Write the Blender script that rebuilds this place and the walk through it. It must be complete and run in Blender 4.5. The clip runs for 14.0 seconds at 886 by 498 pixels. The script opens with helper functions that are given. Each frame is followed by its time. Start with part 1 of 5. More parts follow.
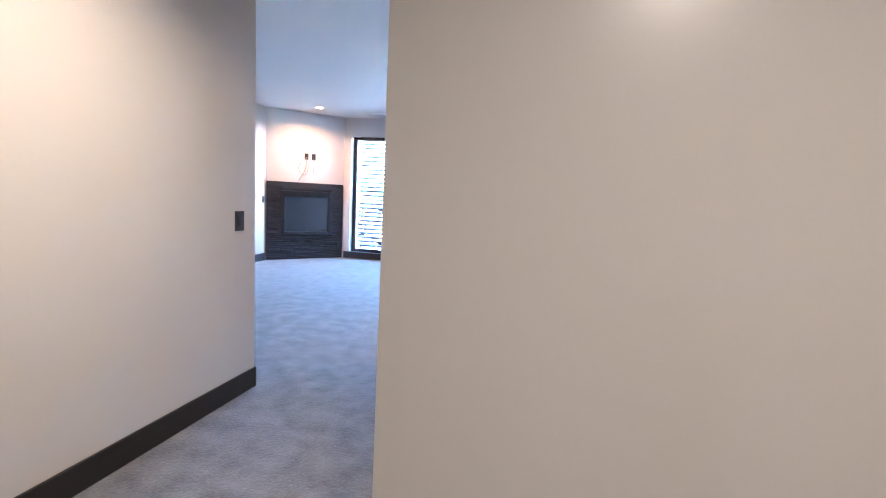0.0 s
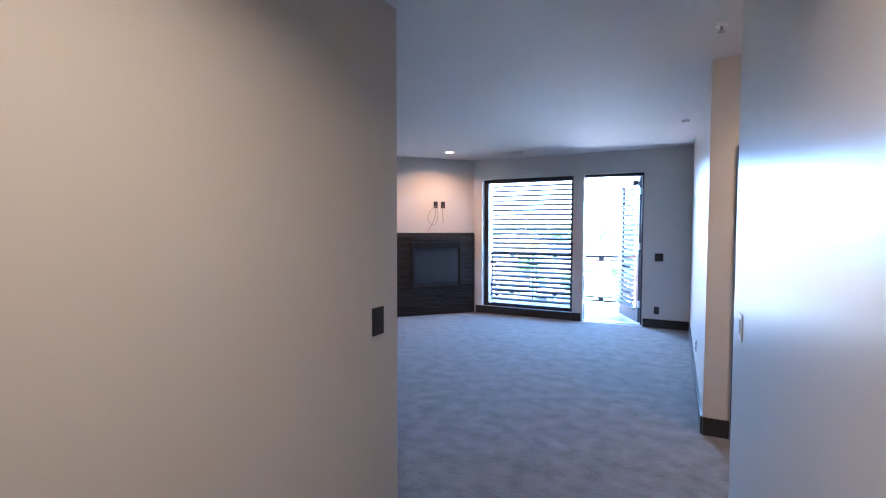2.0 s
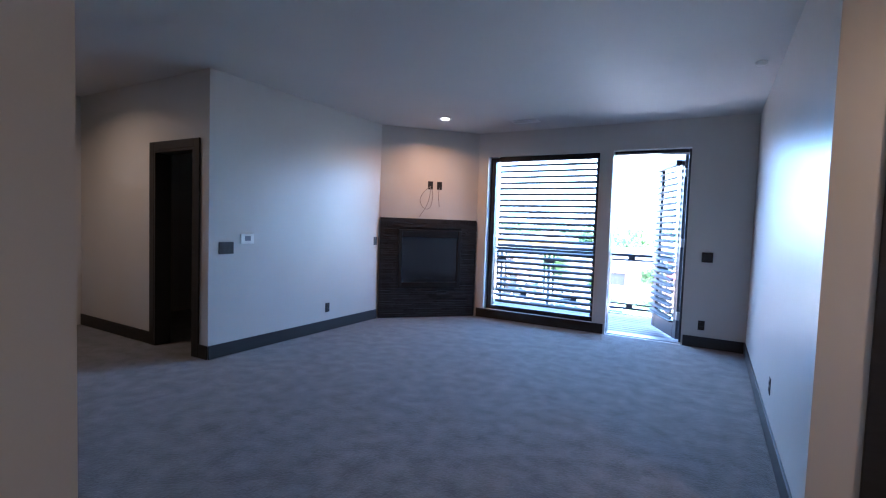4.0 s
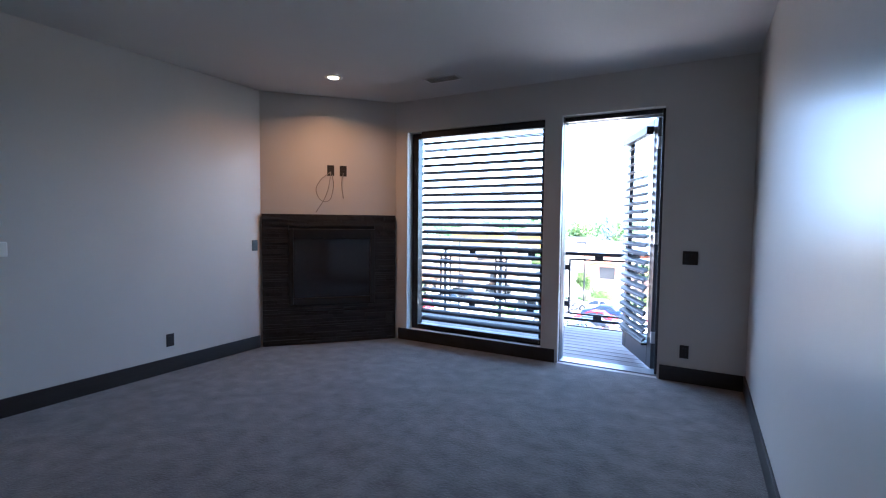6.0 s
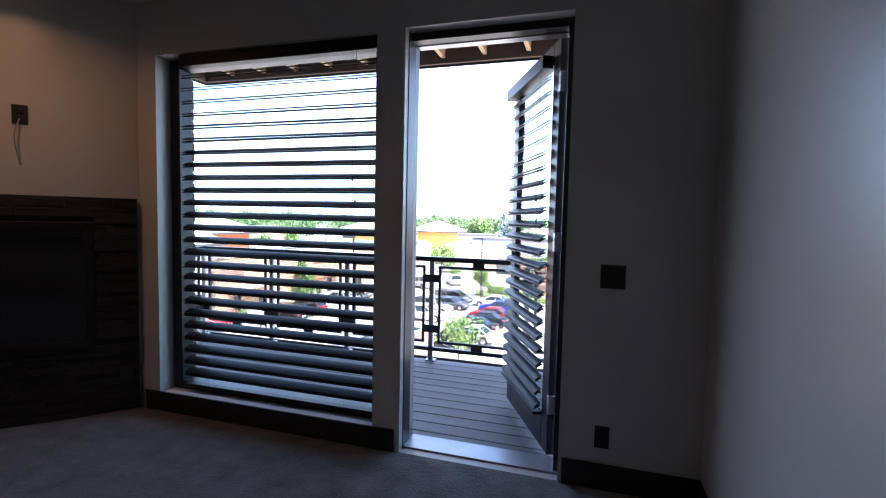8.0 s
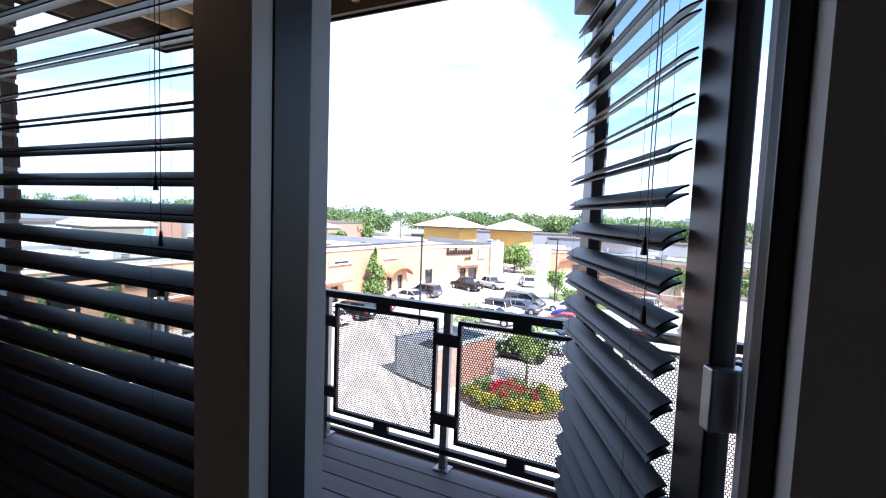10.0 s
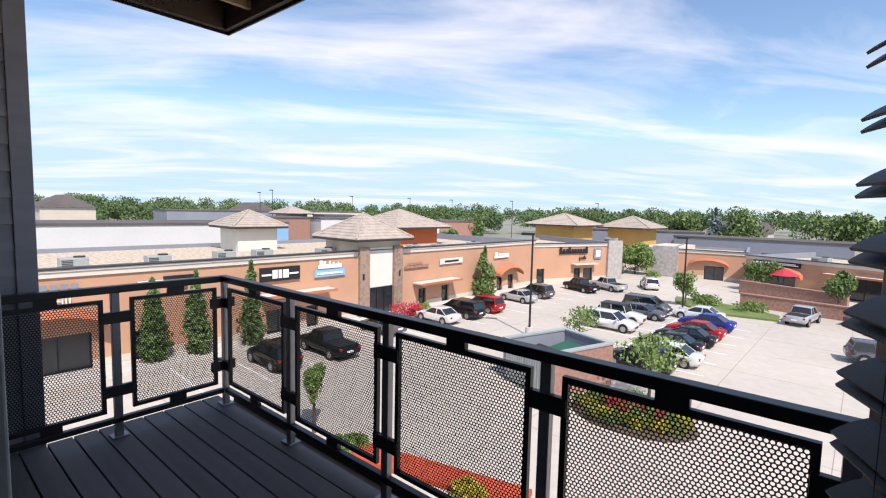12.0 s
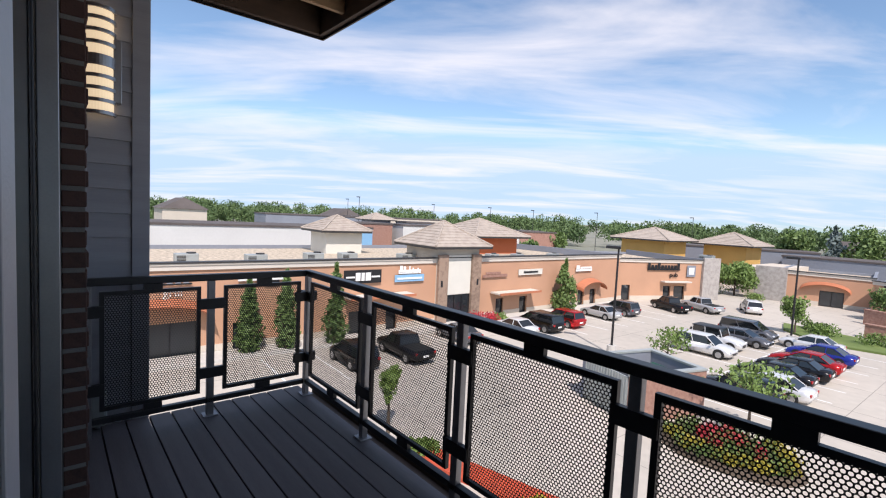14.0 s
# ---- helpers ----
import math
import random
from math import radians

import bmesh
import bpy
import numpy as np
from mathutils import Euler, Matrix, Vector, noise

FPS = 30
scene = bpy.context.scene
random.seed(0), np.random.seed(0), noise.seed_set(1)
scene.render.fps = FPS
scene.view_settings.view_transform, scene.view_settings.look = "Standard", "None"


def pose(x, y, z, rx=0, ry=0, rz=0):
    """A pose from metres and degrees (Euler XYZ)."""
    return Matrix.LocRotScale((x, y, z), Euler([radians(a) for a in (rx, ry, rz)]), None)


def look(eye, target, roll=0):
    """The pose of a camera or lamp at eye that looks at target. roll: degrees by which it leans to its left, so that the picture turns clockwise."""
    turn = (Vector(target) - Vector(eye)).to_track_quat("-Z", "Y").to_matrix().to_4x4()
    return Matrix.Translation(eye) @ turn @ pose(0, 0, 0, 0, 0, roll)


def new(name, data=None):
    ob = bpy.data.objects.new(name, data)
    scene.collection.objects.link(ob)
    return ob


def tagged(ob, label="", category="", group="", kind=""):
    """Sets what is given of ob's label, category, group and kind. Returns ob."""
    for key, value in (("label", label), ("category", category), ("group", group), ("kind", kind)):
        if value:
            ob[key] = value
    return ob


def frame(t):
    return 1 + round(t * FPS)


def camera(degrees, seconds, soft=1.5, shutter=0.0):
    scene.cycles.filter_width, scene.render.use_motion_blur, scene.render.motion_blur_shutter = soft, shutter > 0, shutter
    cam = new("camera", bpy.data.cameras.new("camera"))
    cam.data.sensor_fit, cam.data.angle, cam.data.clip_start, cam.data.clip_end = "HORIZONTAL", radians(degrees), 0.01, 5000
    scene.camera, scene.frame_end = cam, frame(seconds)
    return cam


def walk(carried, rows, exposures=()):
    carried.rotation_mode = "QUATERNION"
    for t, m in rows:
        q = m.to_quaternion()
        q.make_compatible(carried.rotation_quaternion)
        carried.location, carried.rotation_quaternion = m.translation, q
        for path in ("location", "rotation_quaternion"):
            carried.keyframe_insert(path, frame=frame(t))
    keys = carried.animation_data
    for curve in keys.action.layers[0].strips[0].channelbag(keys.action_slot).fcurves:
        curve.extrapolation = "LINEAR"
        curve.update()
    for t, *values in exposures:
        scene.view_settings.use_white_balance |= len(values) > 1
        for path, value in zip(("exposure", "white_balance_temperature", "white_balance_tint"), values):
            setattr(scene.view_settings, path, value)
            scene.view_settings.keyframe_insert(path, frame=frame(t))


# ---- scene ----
cam = camera(87.1, 14.0, soft=1.15)
PATH = [
    (0, (0.479, -8.851, 1.366), (0.059, -6.909, 1.138), 2.9),
    (0.5, (0.301, -8.795, 1.399), (-0.461, -6.959, 1.181), 2.1),
    (1, (0.118, -8.637, 1.441), (-0.816, -6.88, 1.239), 1.2),
    (1.5, (-0.065, -8.305, 1.541), (-1.03, -6.56, 1.39), 0.2),
    (2, (-0.207, -7.99, 1.561), (-1.102, -6.204, 1.471), 0.1),
    (2.5, (-0.346, -7.595, 1.491), (-1.234, -5.804, 1.432), 0.5),
    (3, (-0.388, -7.214, 1.41), (-1.329, -5.45, 1.338), 1.1),
    (3.2, (-0.398, -7.078, 1.388), (-1.364, -5.328, 1.308), 1.4),
    (5.3, (-0.412, -5.35, 1.411), (-1.416, -3.625, 1.291), 2.1),
    (5.5, (-0.408, -5.146, 1.407), (-1.402, -3.414, 1.289), 1.8),
    (6, (-0.369, -4.606, 1.395), (-1.336, -2.859, 1.283), 0.6),
    (6.5, (-0.433, -4.1, 1.364), (-1.257, -2.281, 1.256), 0.4),
    (7, (-0.446, -3.559, 1.387), (-1.108, -1.675, 1.266), 0.3),
    (7.5, (-0.487, -3.025, 1.398), (-1.112, -1.13, 1.261), 0.8),
    (8, (-0.584, -2.494, 1.378), (-1.168, -0.585, 1.254), 1.3),
    (8.2, (-0.627, -2.29, 1.377), (-1.191, -0.375, 1.249), 1.7),
    (10.3, (-0.895, -0.484, 1.575), (-1.804, 1.292, 1.432), 2.5),
    (10.5, (-0.953, -0.375, 1.568), (-1.867, 1.399, 1.432), 2.8),
    (11, (-1.077, -0.131, 1.57), (-2.026, 1.625, 1.441), 2.1),
    (11.5, (-1.164, 0.06, 1.566), (-2.219, 1.752, 1.417), 1.7),
    (12, (-1.181, 0.187, 1.569), (-2.458, 1.718, 1.402), 1.3),
    (12.5, (-1.228, 0.256, 1.547), (-2.649, 1.654, 1.375), 1.2),
    (13, (-1.246, 0.285, 1.557), (-2.719, 1.626, 1.378), 0.9),
    (13.5, (-1.257, 0.297, 1.558), (-2.753, 1.616, 1.403), 1.1),
    (14, (-1.24, 0.252, 1.506), (-2.759, 1.546, 1.367), 2.8),
]
EXPO = [(0.0, 7.05, 4600, 13), (0.5, 6.6, 4550, 13), (1.0, 6.45, 4550, 14), (2.0, 5.95, 4700, 15), (3.0, 5.4, 4600, 16), (5.5, 4.85, 5150, 16), (6.5, 4.2, 5400, 18), (7.5, 3.55, 5600, 19), (8.2, 2.85, 5850, 19), (10.3, 1.65, 6050, 20), (10.8, 1.28, 6150, 21), (11.5, 0.70, 6450, 18), (12.5, 0.42, 6500, 18), (14.0, 0.36, 6500, 18)]
walk(cam, [(t, look(e, g, r)) for t, e, g, r in PATH], EXPO)

# ---- world, sun ----
SUN_FROM = Vector((0.52, -0.30, 0.80)).normalized()
world = bpy.data.worlds.new("sky")
scene.world = world
world.use_nodes = True
wn, wl = world.node_tree.nodes, world.node_tree.links
bg = wn["Background"]
sky = wn.new("ShaderNodeTexSky")
sky.sky_type = "NISHITA"
sky.sun_disc = False
sky.sun_elevation = math.asin(SUN_FROM.z)
sky.sun_rotation = math.atan2(SUN_FROM.x, SUN_FROM.y)
sky.air_density, sky.dust_density, sky.ozone_density = 1.0, 0.25, 1.6
tc = wn.new("ShaderNodeTexCoord")
sep = wn.new("ShaderNodeSeparateXYZ")
wl.new(tc.outputs["Generated"], sep.inputs[0])


def wmath(op, a, b):
    m = wn.new("ShaderNodeMath")
    m.operation = op
    for i, v in enumerate((a, b)):
        if isinstance(v, float):
            m.inputs[i].default_value = v
        else:
            wl.new(v, m.inputs[i])
    return m.outputs[0]


den = wmath("ADD", wmath("MAXIMUM", sep.outputs[2], 0.0), 0.10)
comb = wn.new("ShaderNodeCombineXYZ")
wl.new(wmath("DIVIDE", sep.outputs[0], den), comb.inputs[0])
wl.new(wmath("DIVIDE", sep.outputs[1], den), comb.inputs[1])
mp = wn.new("ShaderNodeMapping")
mp.inputs["Scale"].default_value = (0.50, 1.25, 1)
mp.inputs["Location"].default_value = (3.3, 1.7, 0)
rot = wn.new("ShaderNodeMapping")
rot.inputs["Rotation"].default_value = (0, 0, radians(-49))
wl.new(comb.outputs[0], rot.inputs[0])
wl.new(rot.outputs[0], mp.inputs[0])
cl = wn.new("ShaderNodeTexNoise")
cl.inputs["Scale"].default_value, cl.inputs["Detail"].default_value = 1.0, 7
cl.inputs["Roughness"].default_value, cl.inputs["Distortion"].default_value = 0.55, 0.6
wl.new(mp.outputs[0], cl.inputs["Vector"])
cr = wn.new("ShaderNodeValToRGB")
cr.color_ramp.elements[0].position, cr.color_ramp.elements[1].position = 0.45, 0.72
wl.new(cl.outputs["Fac"], cr.inputs[0])
mixc = wn.new("ShaderNodeMixRGB")
wl.new(wmath("MULTIPLY", cr.outputs[0], 0.86), mixc.inputs[0])
clear = wn.new("ShaderNodeMixRGB")
clear.blend_type = "MULTIPLY"
clear.inputs[0].default_value = 1.0
clear.inputs[2].default_value = (1.12, 1.22, 1.2, 1)
wl.new(sky.outputs[0], clear.inputs[1])
haze = wn.new("ShaderNodeMixRGB")
haze.blend_type = "DARKEN"
haze.inputs[0].default_value = 1.0
haze.inputs[2].default_value = (4.1, 5.7, 7.5, 1)
wl.new(clear.outputs[0], haze.inputs[1])
wl.new(haze.outputs[0], mixc.inputs[1])
mixc.inputs[2].default_value = (7.4, 7.4, 7.5, 1)
wl.new(mixc.outputs[0], bg.inputs[0])
bg.inputs[1].default_value = 0.11
sun = new("sun", bpy.data.lights.new("sun", "SUN"))
sun.data.energy, sun.data.angle, sun.data.color = 4.0, radians(0.5), (1.0, 0.95, 0.87)
sun.matrix_world = look(SUN_FROM * 60, (0, 0, 0))


def lamp_light(x, y, z, watts, color=(1.0, 0.68, 0.42), size=0.12, spread=150):
    li = bpy.data.lights.new("recessed_bulb", "AREA")
    li.shape, li.size, li.energy, li.color = "DISK", size, watts, color
    li.spread = radians(spread)
    ob = new("recessed_bulb", li)
    ob.location = (x, y, z)
    return ob


# ---- materials ----
def material(name, color, rough=0.6, metal=0.0, vary=0.12, scale=6.0, fine=60.0, bump=0.1, spec=0.5, color2=None, random_per=0.0, stretch=(1, 1, 1), bump_dist=0.004):
    m = bpy.data.materials.new(name)
    m.use_nodes = True
    n, l = m.node_tree.nodes, m.node_tree.links
    b = n["Principled BSDF"]
    b.inputs["Roughness"].default_value, b.inputs["Metallic"].default_value = rough, metal
    b.inputs["Specular IOR Level"].default_value = spec
    t = n.new("ShaderNodeTexCoord")
    mpg = n.new("ShaderNodeMapping")
    mpg.inputs["Scale"].default_value = stretch
    l.new(t.outputs["Object"], mpg.inputs[0])
    big, small = n.new("ShaderNodeTexNoise"), n.new("ShaderNodeTexNoise")
    big.inputs["Scale"].default_value, big.inputs["Detail"].default_value = scale, 4
    small.inputs["Scale"].default_value, small.inputs["Detail"].default_value = fine, 3
    for s in (big, small):
        l.new(mpg.outputs[0], s.inputs["Vector"])
    add = n.new("ShaderNodeMath")
    add.operation = "MULTIPLY_ADD"
    l.new(small.outputs["Fac"], add.inputs[0])
    add.inputs[1].default_value = 0.5
    l.new(big.outputs["Fac"], add.inputs[2])
    fac = add.outputs[0]
    if random_per:
        oi = n.new("ShaderNodeObjectInfo")
        r = n.new("ShaderNodeMath")
        r.operation = "MULTIPLY_ADD"
        l.new(oi.outputs["Random"], r.inputs[0])
        r.inputs[1].default_value = random_per
        l.new(fac, r.inputs[2])
        fac = r.outputs[0]
    ramp = n.new("ShaderNodeValToRGB")
    c2 = color2 or tuple(min(1, c * (1 + vary)) for c in color)
    c1 = tuple(c * (1 - vary) for c in color) if not color2 else color
    ramp.color_ramp.elements[0].color, ramp.color_ramp.elements[1].color = (*c1, 1), (*c2, 1)
    ramp.color_ramp.elements[0].position = 0.45 + random_per * 0.2
    ramp.color_ramp.elements[1].position = 1.05 if not random_per else 1.0
    l.new(fac, ramp.inputs[0])
    l.new(ramp.outputs[0], b.inputs["Base Color"])
    if bump:
        bp = n.new("ShaderNodeBump")
        bp.inputs["Strength"].default_value, bp.inputs["Distance"].default_value = bump, bump_dist
        l.new(small.outputs["Fac"], bp.inputs["Height"])
        l.new(bp.outputs[0], b.inputs["Normal"])
    return m


def glass_mat(name, tint=(0.9, 0.95, 0.95), rough=0.0):
    m = bpy.data.materials.new(name)
    m.use_nodes = True
    n, l = m.node_tree.nodes, m.node_tree.links
    n.remove(n["Principled BSDF"])
    tr, gl, lw, mx = n.new("ShaderNodeBsdfTransparent"), n.new("ShaderNodeBsdfGlossy"), n.new("ShaderNodeLayerWeight"), n.new("ShaderNodeMixShader")
    tr.inputs[0].default_value = (*tint, 1)
    gl.inputs["Roughness"].default_value = rough
    lw.inputs[0].default_value = 0.5
    pw, ma = n.new("ShaderNodeMath"), n.new("ShaderNodeMath")
    pw.operation, ma.operation = "POWER", "MULTIPLY_ADD"
    pw.inputs[1].default_value = 5.0
    ma.inputs[1].default_value, ma.inputs[2].default_value = 0.9, 0.04
    l.new(lw.outputs["Facing"], pw.inputs[0])
    l.new(pw.outputs[0], ma.inputs[0])
    l.new(ma.outputs[0], mx.inputs[0])
    l.new(tr.outputs[0], mx.inputs[1])
    l.new(gl.outputs[0], mx.inputs[2])
    l.new(mx.outputs[0], n["Material Output"].inputs[0])
    return m


def glow_mat(name, color, strength):
    m = bpy.data.materials.new(name)
    m.use_nodes = True
    b = m.node_tree.nodes["Principled BSDF"]
    b.inputs["Base Color"].default_value = (*color, 1)
    b.inputs["Emission Color"].default_value = (*color, 1)
    b.inputs["Emission Strength"].default_value = strength
    return m


M_WALL = material("satin_wall_paint", (0.53, 0.51, 0.475), 0.31, vary=0.03, scale=1.5, fine=220, bump=0.10, bump_dist=0.001)
M_CEIL = material("ceiling_paint", (0.60, 0.595, 0.58), 0.72, vary=0.03, scale=1.2, fine=150, bump=0.12, bump_dist=0.001)
M_BASE = material("dark_stained_trim", (0.013, 0.011, 0.010), 0.45, vary=0.3, scale=4, fine=40, stretch=(1, 1, 8), bump=0.05)
M_BLIND = material("espresso_slat", (0.014, 0.013, 0.015), 0.42, spec=0.25, vary=0.25, scale=5, fine=80, stretch=(0.3, 4, 4), bump=0.05)
M_BRONZE = material("dark_bronze_metal", (0.020, 0.0195, 0.022), 0.35, 0.4, vary=0.15, bump=0.02)
M_ALU = material("brushed_aluminium", (0.36, 0.365, 0.38), 0.38, 0.9, vary=0.1, fine=120, bump=0.03)
M_BLACKPL = material("black_plastic", (0.014, 0.013, 0.013), 0.38, vary=0.1, bump=0.0)
M_WHITEPL = material("white_plastic", (0.75, 0.75, 0.72), 0.35, vary=0.03, bump=0.0)
M_RAIL = material("black_powder_coat", (0.018, 0.018, 0.020), 0.38, 0.2, vary=0.25, scale=3, fine=160, bump=0.06, bump_dist=0.001)
M_STEEL = material("galvanised_post", (0.25, 0.25, 0.26), 0.4, 0.8, vary=0.15, scale=8, bump=0.03)
M_DECK = material("grey_composite_deck", (0.105, 0.098, 0.105), 0.62, vary=0.25, scale=2.5, fine=60, stretch=(0.25, 5, 5), bump=0.25, random_per=0.25, bump_dist=0.002)
M_STONE = material("charcoal_ledger_stone", (0.009, 0.009, 0.010), 0.6, spec=0.2, color2=(0.030, 0.030, 0.032), scale=9, fine=70, bump=0.6, random_per=0.55, bump_dist=0.006)
M_FIREBOX = material("black_firebox_steel", (0.012, 0.012, 0.013), 0.4, 0.3, vary=0.2, bump=0.05)
M_BRICK_D = material("dark_brown_brick", (0.030, 0.015, 0.012), 0.8, color2=(0.075, 0.036, 0.028), scale=18, fine=140, bump=0.4, random_per=0.5)
M_MORTAR = material("grey_mortar", (0.17, 0.16, 0.15), 0.9, vary=0.15, fine=200, bump=0.3)
M_SIDING = material("slate_grey_siding", (0.30, 0.305, 0.335), 0.5, vary=0.1, scale=2, fine=50, stretch=(1, 0.2, 6), bump=0.15, random_per=0.1)
M_JOIST = material("treated_joist_wood", (0.30, 0.19, 0.10), 0.7, color2=(0.44, 0.29, 0.16), scale=3, fine=40, stretch=(6, 0.4, 6), bump=0.2)
M_RIM = material("brown_rim_board", (0.075, 0.048, 0.032), 0.6, vary=0.25, scale=3, fine=30, stretch=(0.5, 0.5, 6), bump=0.15)
M_CONC = material("lot_concrete", (0.45, 0.41, 0.355), 0.85, vary=0.14, scale=0.11, fine=2.2, bump=0.15)
M_JOINT = material("joint_sealant", (0.27, 0.25, 0.22), 0.9, vary=0.2, scale=0.5, bump=0.0)
M_WALKC = material("pale_pavement", (0.52, 0.50, 0.46), 0.85, vary=0.1, scale=0.3, fine=6, bump=0.1)
M_PAINTW = material("white_line_paint", (0.72, 0.72, 0.70), 0.7, vary=0.12, scale=2, fine=20, bump=0.0)
M_REDC = material("red_mulch_paint", (0.45, 0.07, 0.03), 0.8, vary=0.25, scale=3, fine=20, bump=0.2)
M_GROUND = material("far_ground", (0.14, 0.155, 0.10), 0.95, color2=(0.30, 0.29, 0.25), scale=0.012, fine=0.3, bump=0.0)
M_STUCCO = material("terracotta_stucco", (0.50, 0.285, 0.18), 0.85, vary=0.10, scale=0.35, fine=30, bump=0.25)
M_STUCCO_B = material("tan_stucco", (0.56, 0.50, 0.42), 0.85, vary=0.08, scale=0.4, fine=30, bump=0.2)
M_CREAM = material("cream_panel", (0.66, 0.64, 0.57), 0.75, vary=0.05, scale=1, fine=30, bump=0.1)
M_CORN = material("pale_cornice", (0.60, 0.55, 0.48), 0.7, vary=0.08, scale=0.6, fine=20, bump=0.1)
M_PARDARK = material("dark_coping_metal", (0.05, 0.047, 0.045), 0.5, 0.3, vary=0.15, bump=0.05)
M_ROOFG = material("tan_roof_gravel", (0.22, 0.18, 0.135), 0.95, color2=(0.70, 0.59, 0.45), scale=3.4, fine=5.0, bump=0.4, bump_dist=0.03)
M_TILE = material("taupe_roof_tile", (0.29, 0.24, 0.20), 0.8, color2=(0.43, 0.37, 0.315), scale=2, fine=14, bump=0.3, random_per=0.2)
M_YELLOW = material("ochre_stucco", (0.62, 0.37, 0.11), 0.85, vary=0.08, scale=0.4, fine=20, bump=0.15)
M_FSTONE = material("fieldstone_pier", (0.12, 0.075, 0.052), 0.85, color2=(0.33, 0.235, 0.175), scale=3.5, fine=25, bump=0.7, random_per=0.3, bump_dist=0.03)
M_FSTONE2 = material("grey_fieldstone", (0.24, 0.22, 0.205), 0.85, color2=(0.43, 0.40, 0.37), scale=2.5, fine=25, bump=0.7, random_per=0.3, bump_dist=0.03)
M_STORE = material("storefront_glass", (0.025, 0.03, 0.035), 0.08, vary=0.3, scale=0.6, bump=0.0, spec=0.8)
M_AWN = material("orange_awning", (0.45, 0.16, 0.08), 0.7, vary=0.1, scale=1, bump=0.05)
M_HVAC = material("grey_hvac_metal", (0.38, 0.41, 0.40), 0.5, 0.3, vary=0.1, scale=2, fine=14, bump=0.1)
M_REDBR = material("red_brick_wall", (0.24, 0.115, 0.085), 0.85, color2=(0.40, 0.24, 0.185), scale=5, fine=30, bump=0.2)
M_WHITEB = material("white_render", (0.58, 0.58, 0.56), 0.8, vary=0.06, scale=0.2, fine=4, bump=0.05)
M_GREYB = material("grey_cladding", (0.22, 0.24, 0.28), 0.7, vary=0.1, scale=0.3, fine=4, bump=0.05)
M_DKROOF = material("dark_roof", (0.10, 0.085, 0.08), 0.85, vary=0.2, scale=0.3, fine=4, bump=0.1)
M_SIGNK = material("black_sign", (0.015, 0.015, 0.017), 0.4, vary=0.1, bump=0.0)
M_SIGNW = material("white_sign", (0.82, 0.82, 0.80), 0.45, vary=0.04, bump=0.0)
M_SIGNB = material("pale_blue_sign", (0.22, 0.42, 0.62), 0.5, vary=0.05, bump=0.0)
M_BARK = material("bark", (0.10, 0.075, 0.055), 0.9, vary=0.3, scale=6, fine=30, bump=0.4)
M_LEAF = material("leaf_green", (0.05, 0.10, 0.022), 0.6, color2=(0.13, 0.20, 0.055), scale=0.9, fine=6, bump=0.0, random_per=0.25)
M_LEAF_L = material("light_leaf", (0.085, 0.15, 0.03), 0.6, color2=(0.20, 0.29, 0.075), scale=1.2, fine=8, bump=0.0)
M_LEAF_FAR = material("woodland_leaf", (0.050, 0.095, 0.030), 0.7, color2=(0.125, 0.19, 0.065), scale=0.06, fine=0.5, bump=0.0)
M_GRASS = material("lawn_grass", (0.075, 0.125, 0.03), 0.9, color2=(0.17, 0.22, 0.06), scale=0.8, fine=20, bump=0.3)
M_FLR = material("red_flower", (0.42, 0.03, 0.045), 0.6, vary=0.2, bump=0.0)
M_FLY = material("yellow_foliage", (0.36, 0.30, 0.035), 0.6, vary=0.25, bump=0.0)
M_TYRE = material("tyre_rubber", (0.012, 0.012, 0.012), 0.8, vary=0.1, bump=0.0)
M_RIMM = material("alloy_rim", (0.42, 0.42, 0.43), 0.3, 0.8, vary=0.1, bump=0.0)
M_CARGL = material("car_glass", (0.012, 0.014, 0.016), 0.05, vary=0.1, bump=0.0, spec=0.8)
M_HEADL = material("headlight_lens", (0.65, 0.67, 0.70), 0.1, vary=0.05, bump=0.0)
M_TAILL = material("taillight_lens", (0.35, 0.012, 0.012), 0.15, vary=0.05, bump=0.0)
M_GREEN = material("green_dumpster_lid", (0.02, 0.095, 0.06), 0.5, vary=0.15, bump=0.05)
M_GLASS = glass_mat("window_glass")
M_GLOW = glow_mat("warm_lamp_lens", (1.0, 0.78, 0.52), 1.6)
M_SCONCE = glow_mat("sconce_glass", (0.95, 0.76, 0.48), 0.55)
M_CABLE = material("pale_cable", (0.24, 0.22, 0.20), 0.5, vary=0.1, bump=0.0)
M_JAMB = material("grey_jamb_paint", (0.36, 0.37, 0.39), 0.45, vary=0.06, bump=0.02)
M_DOORW = material("white_door_paint", (0.68, 0.67, 0.65), 0.4, vary=0.03, bump=0.02)


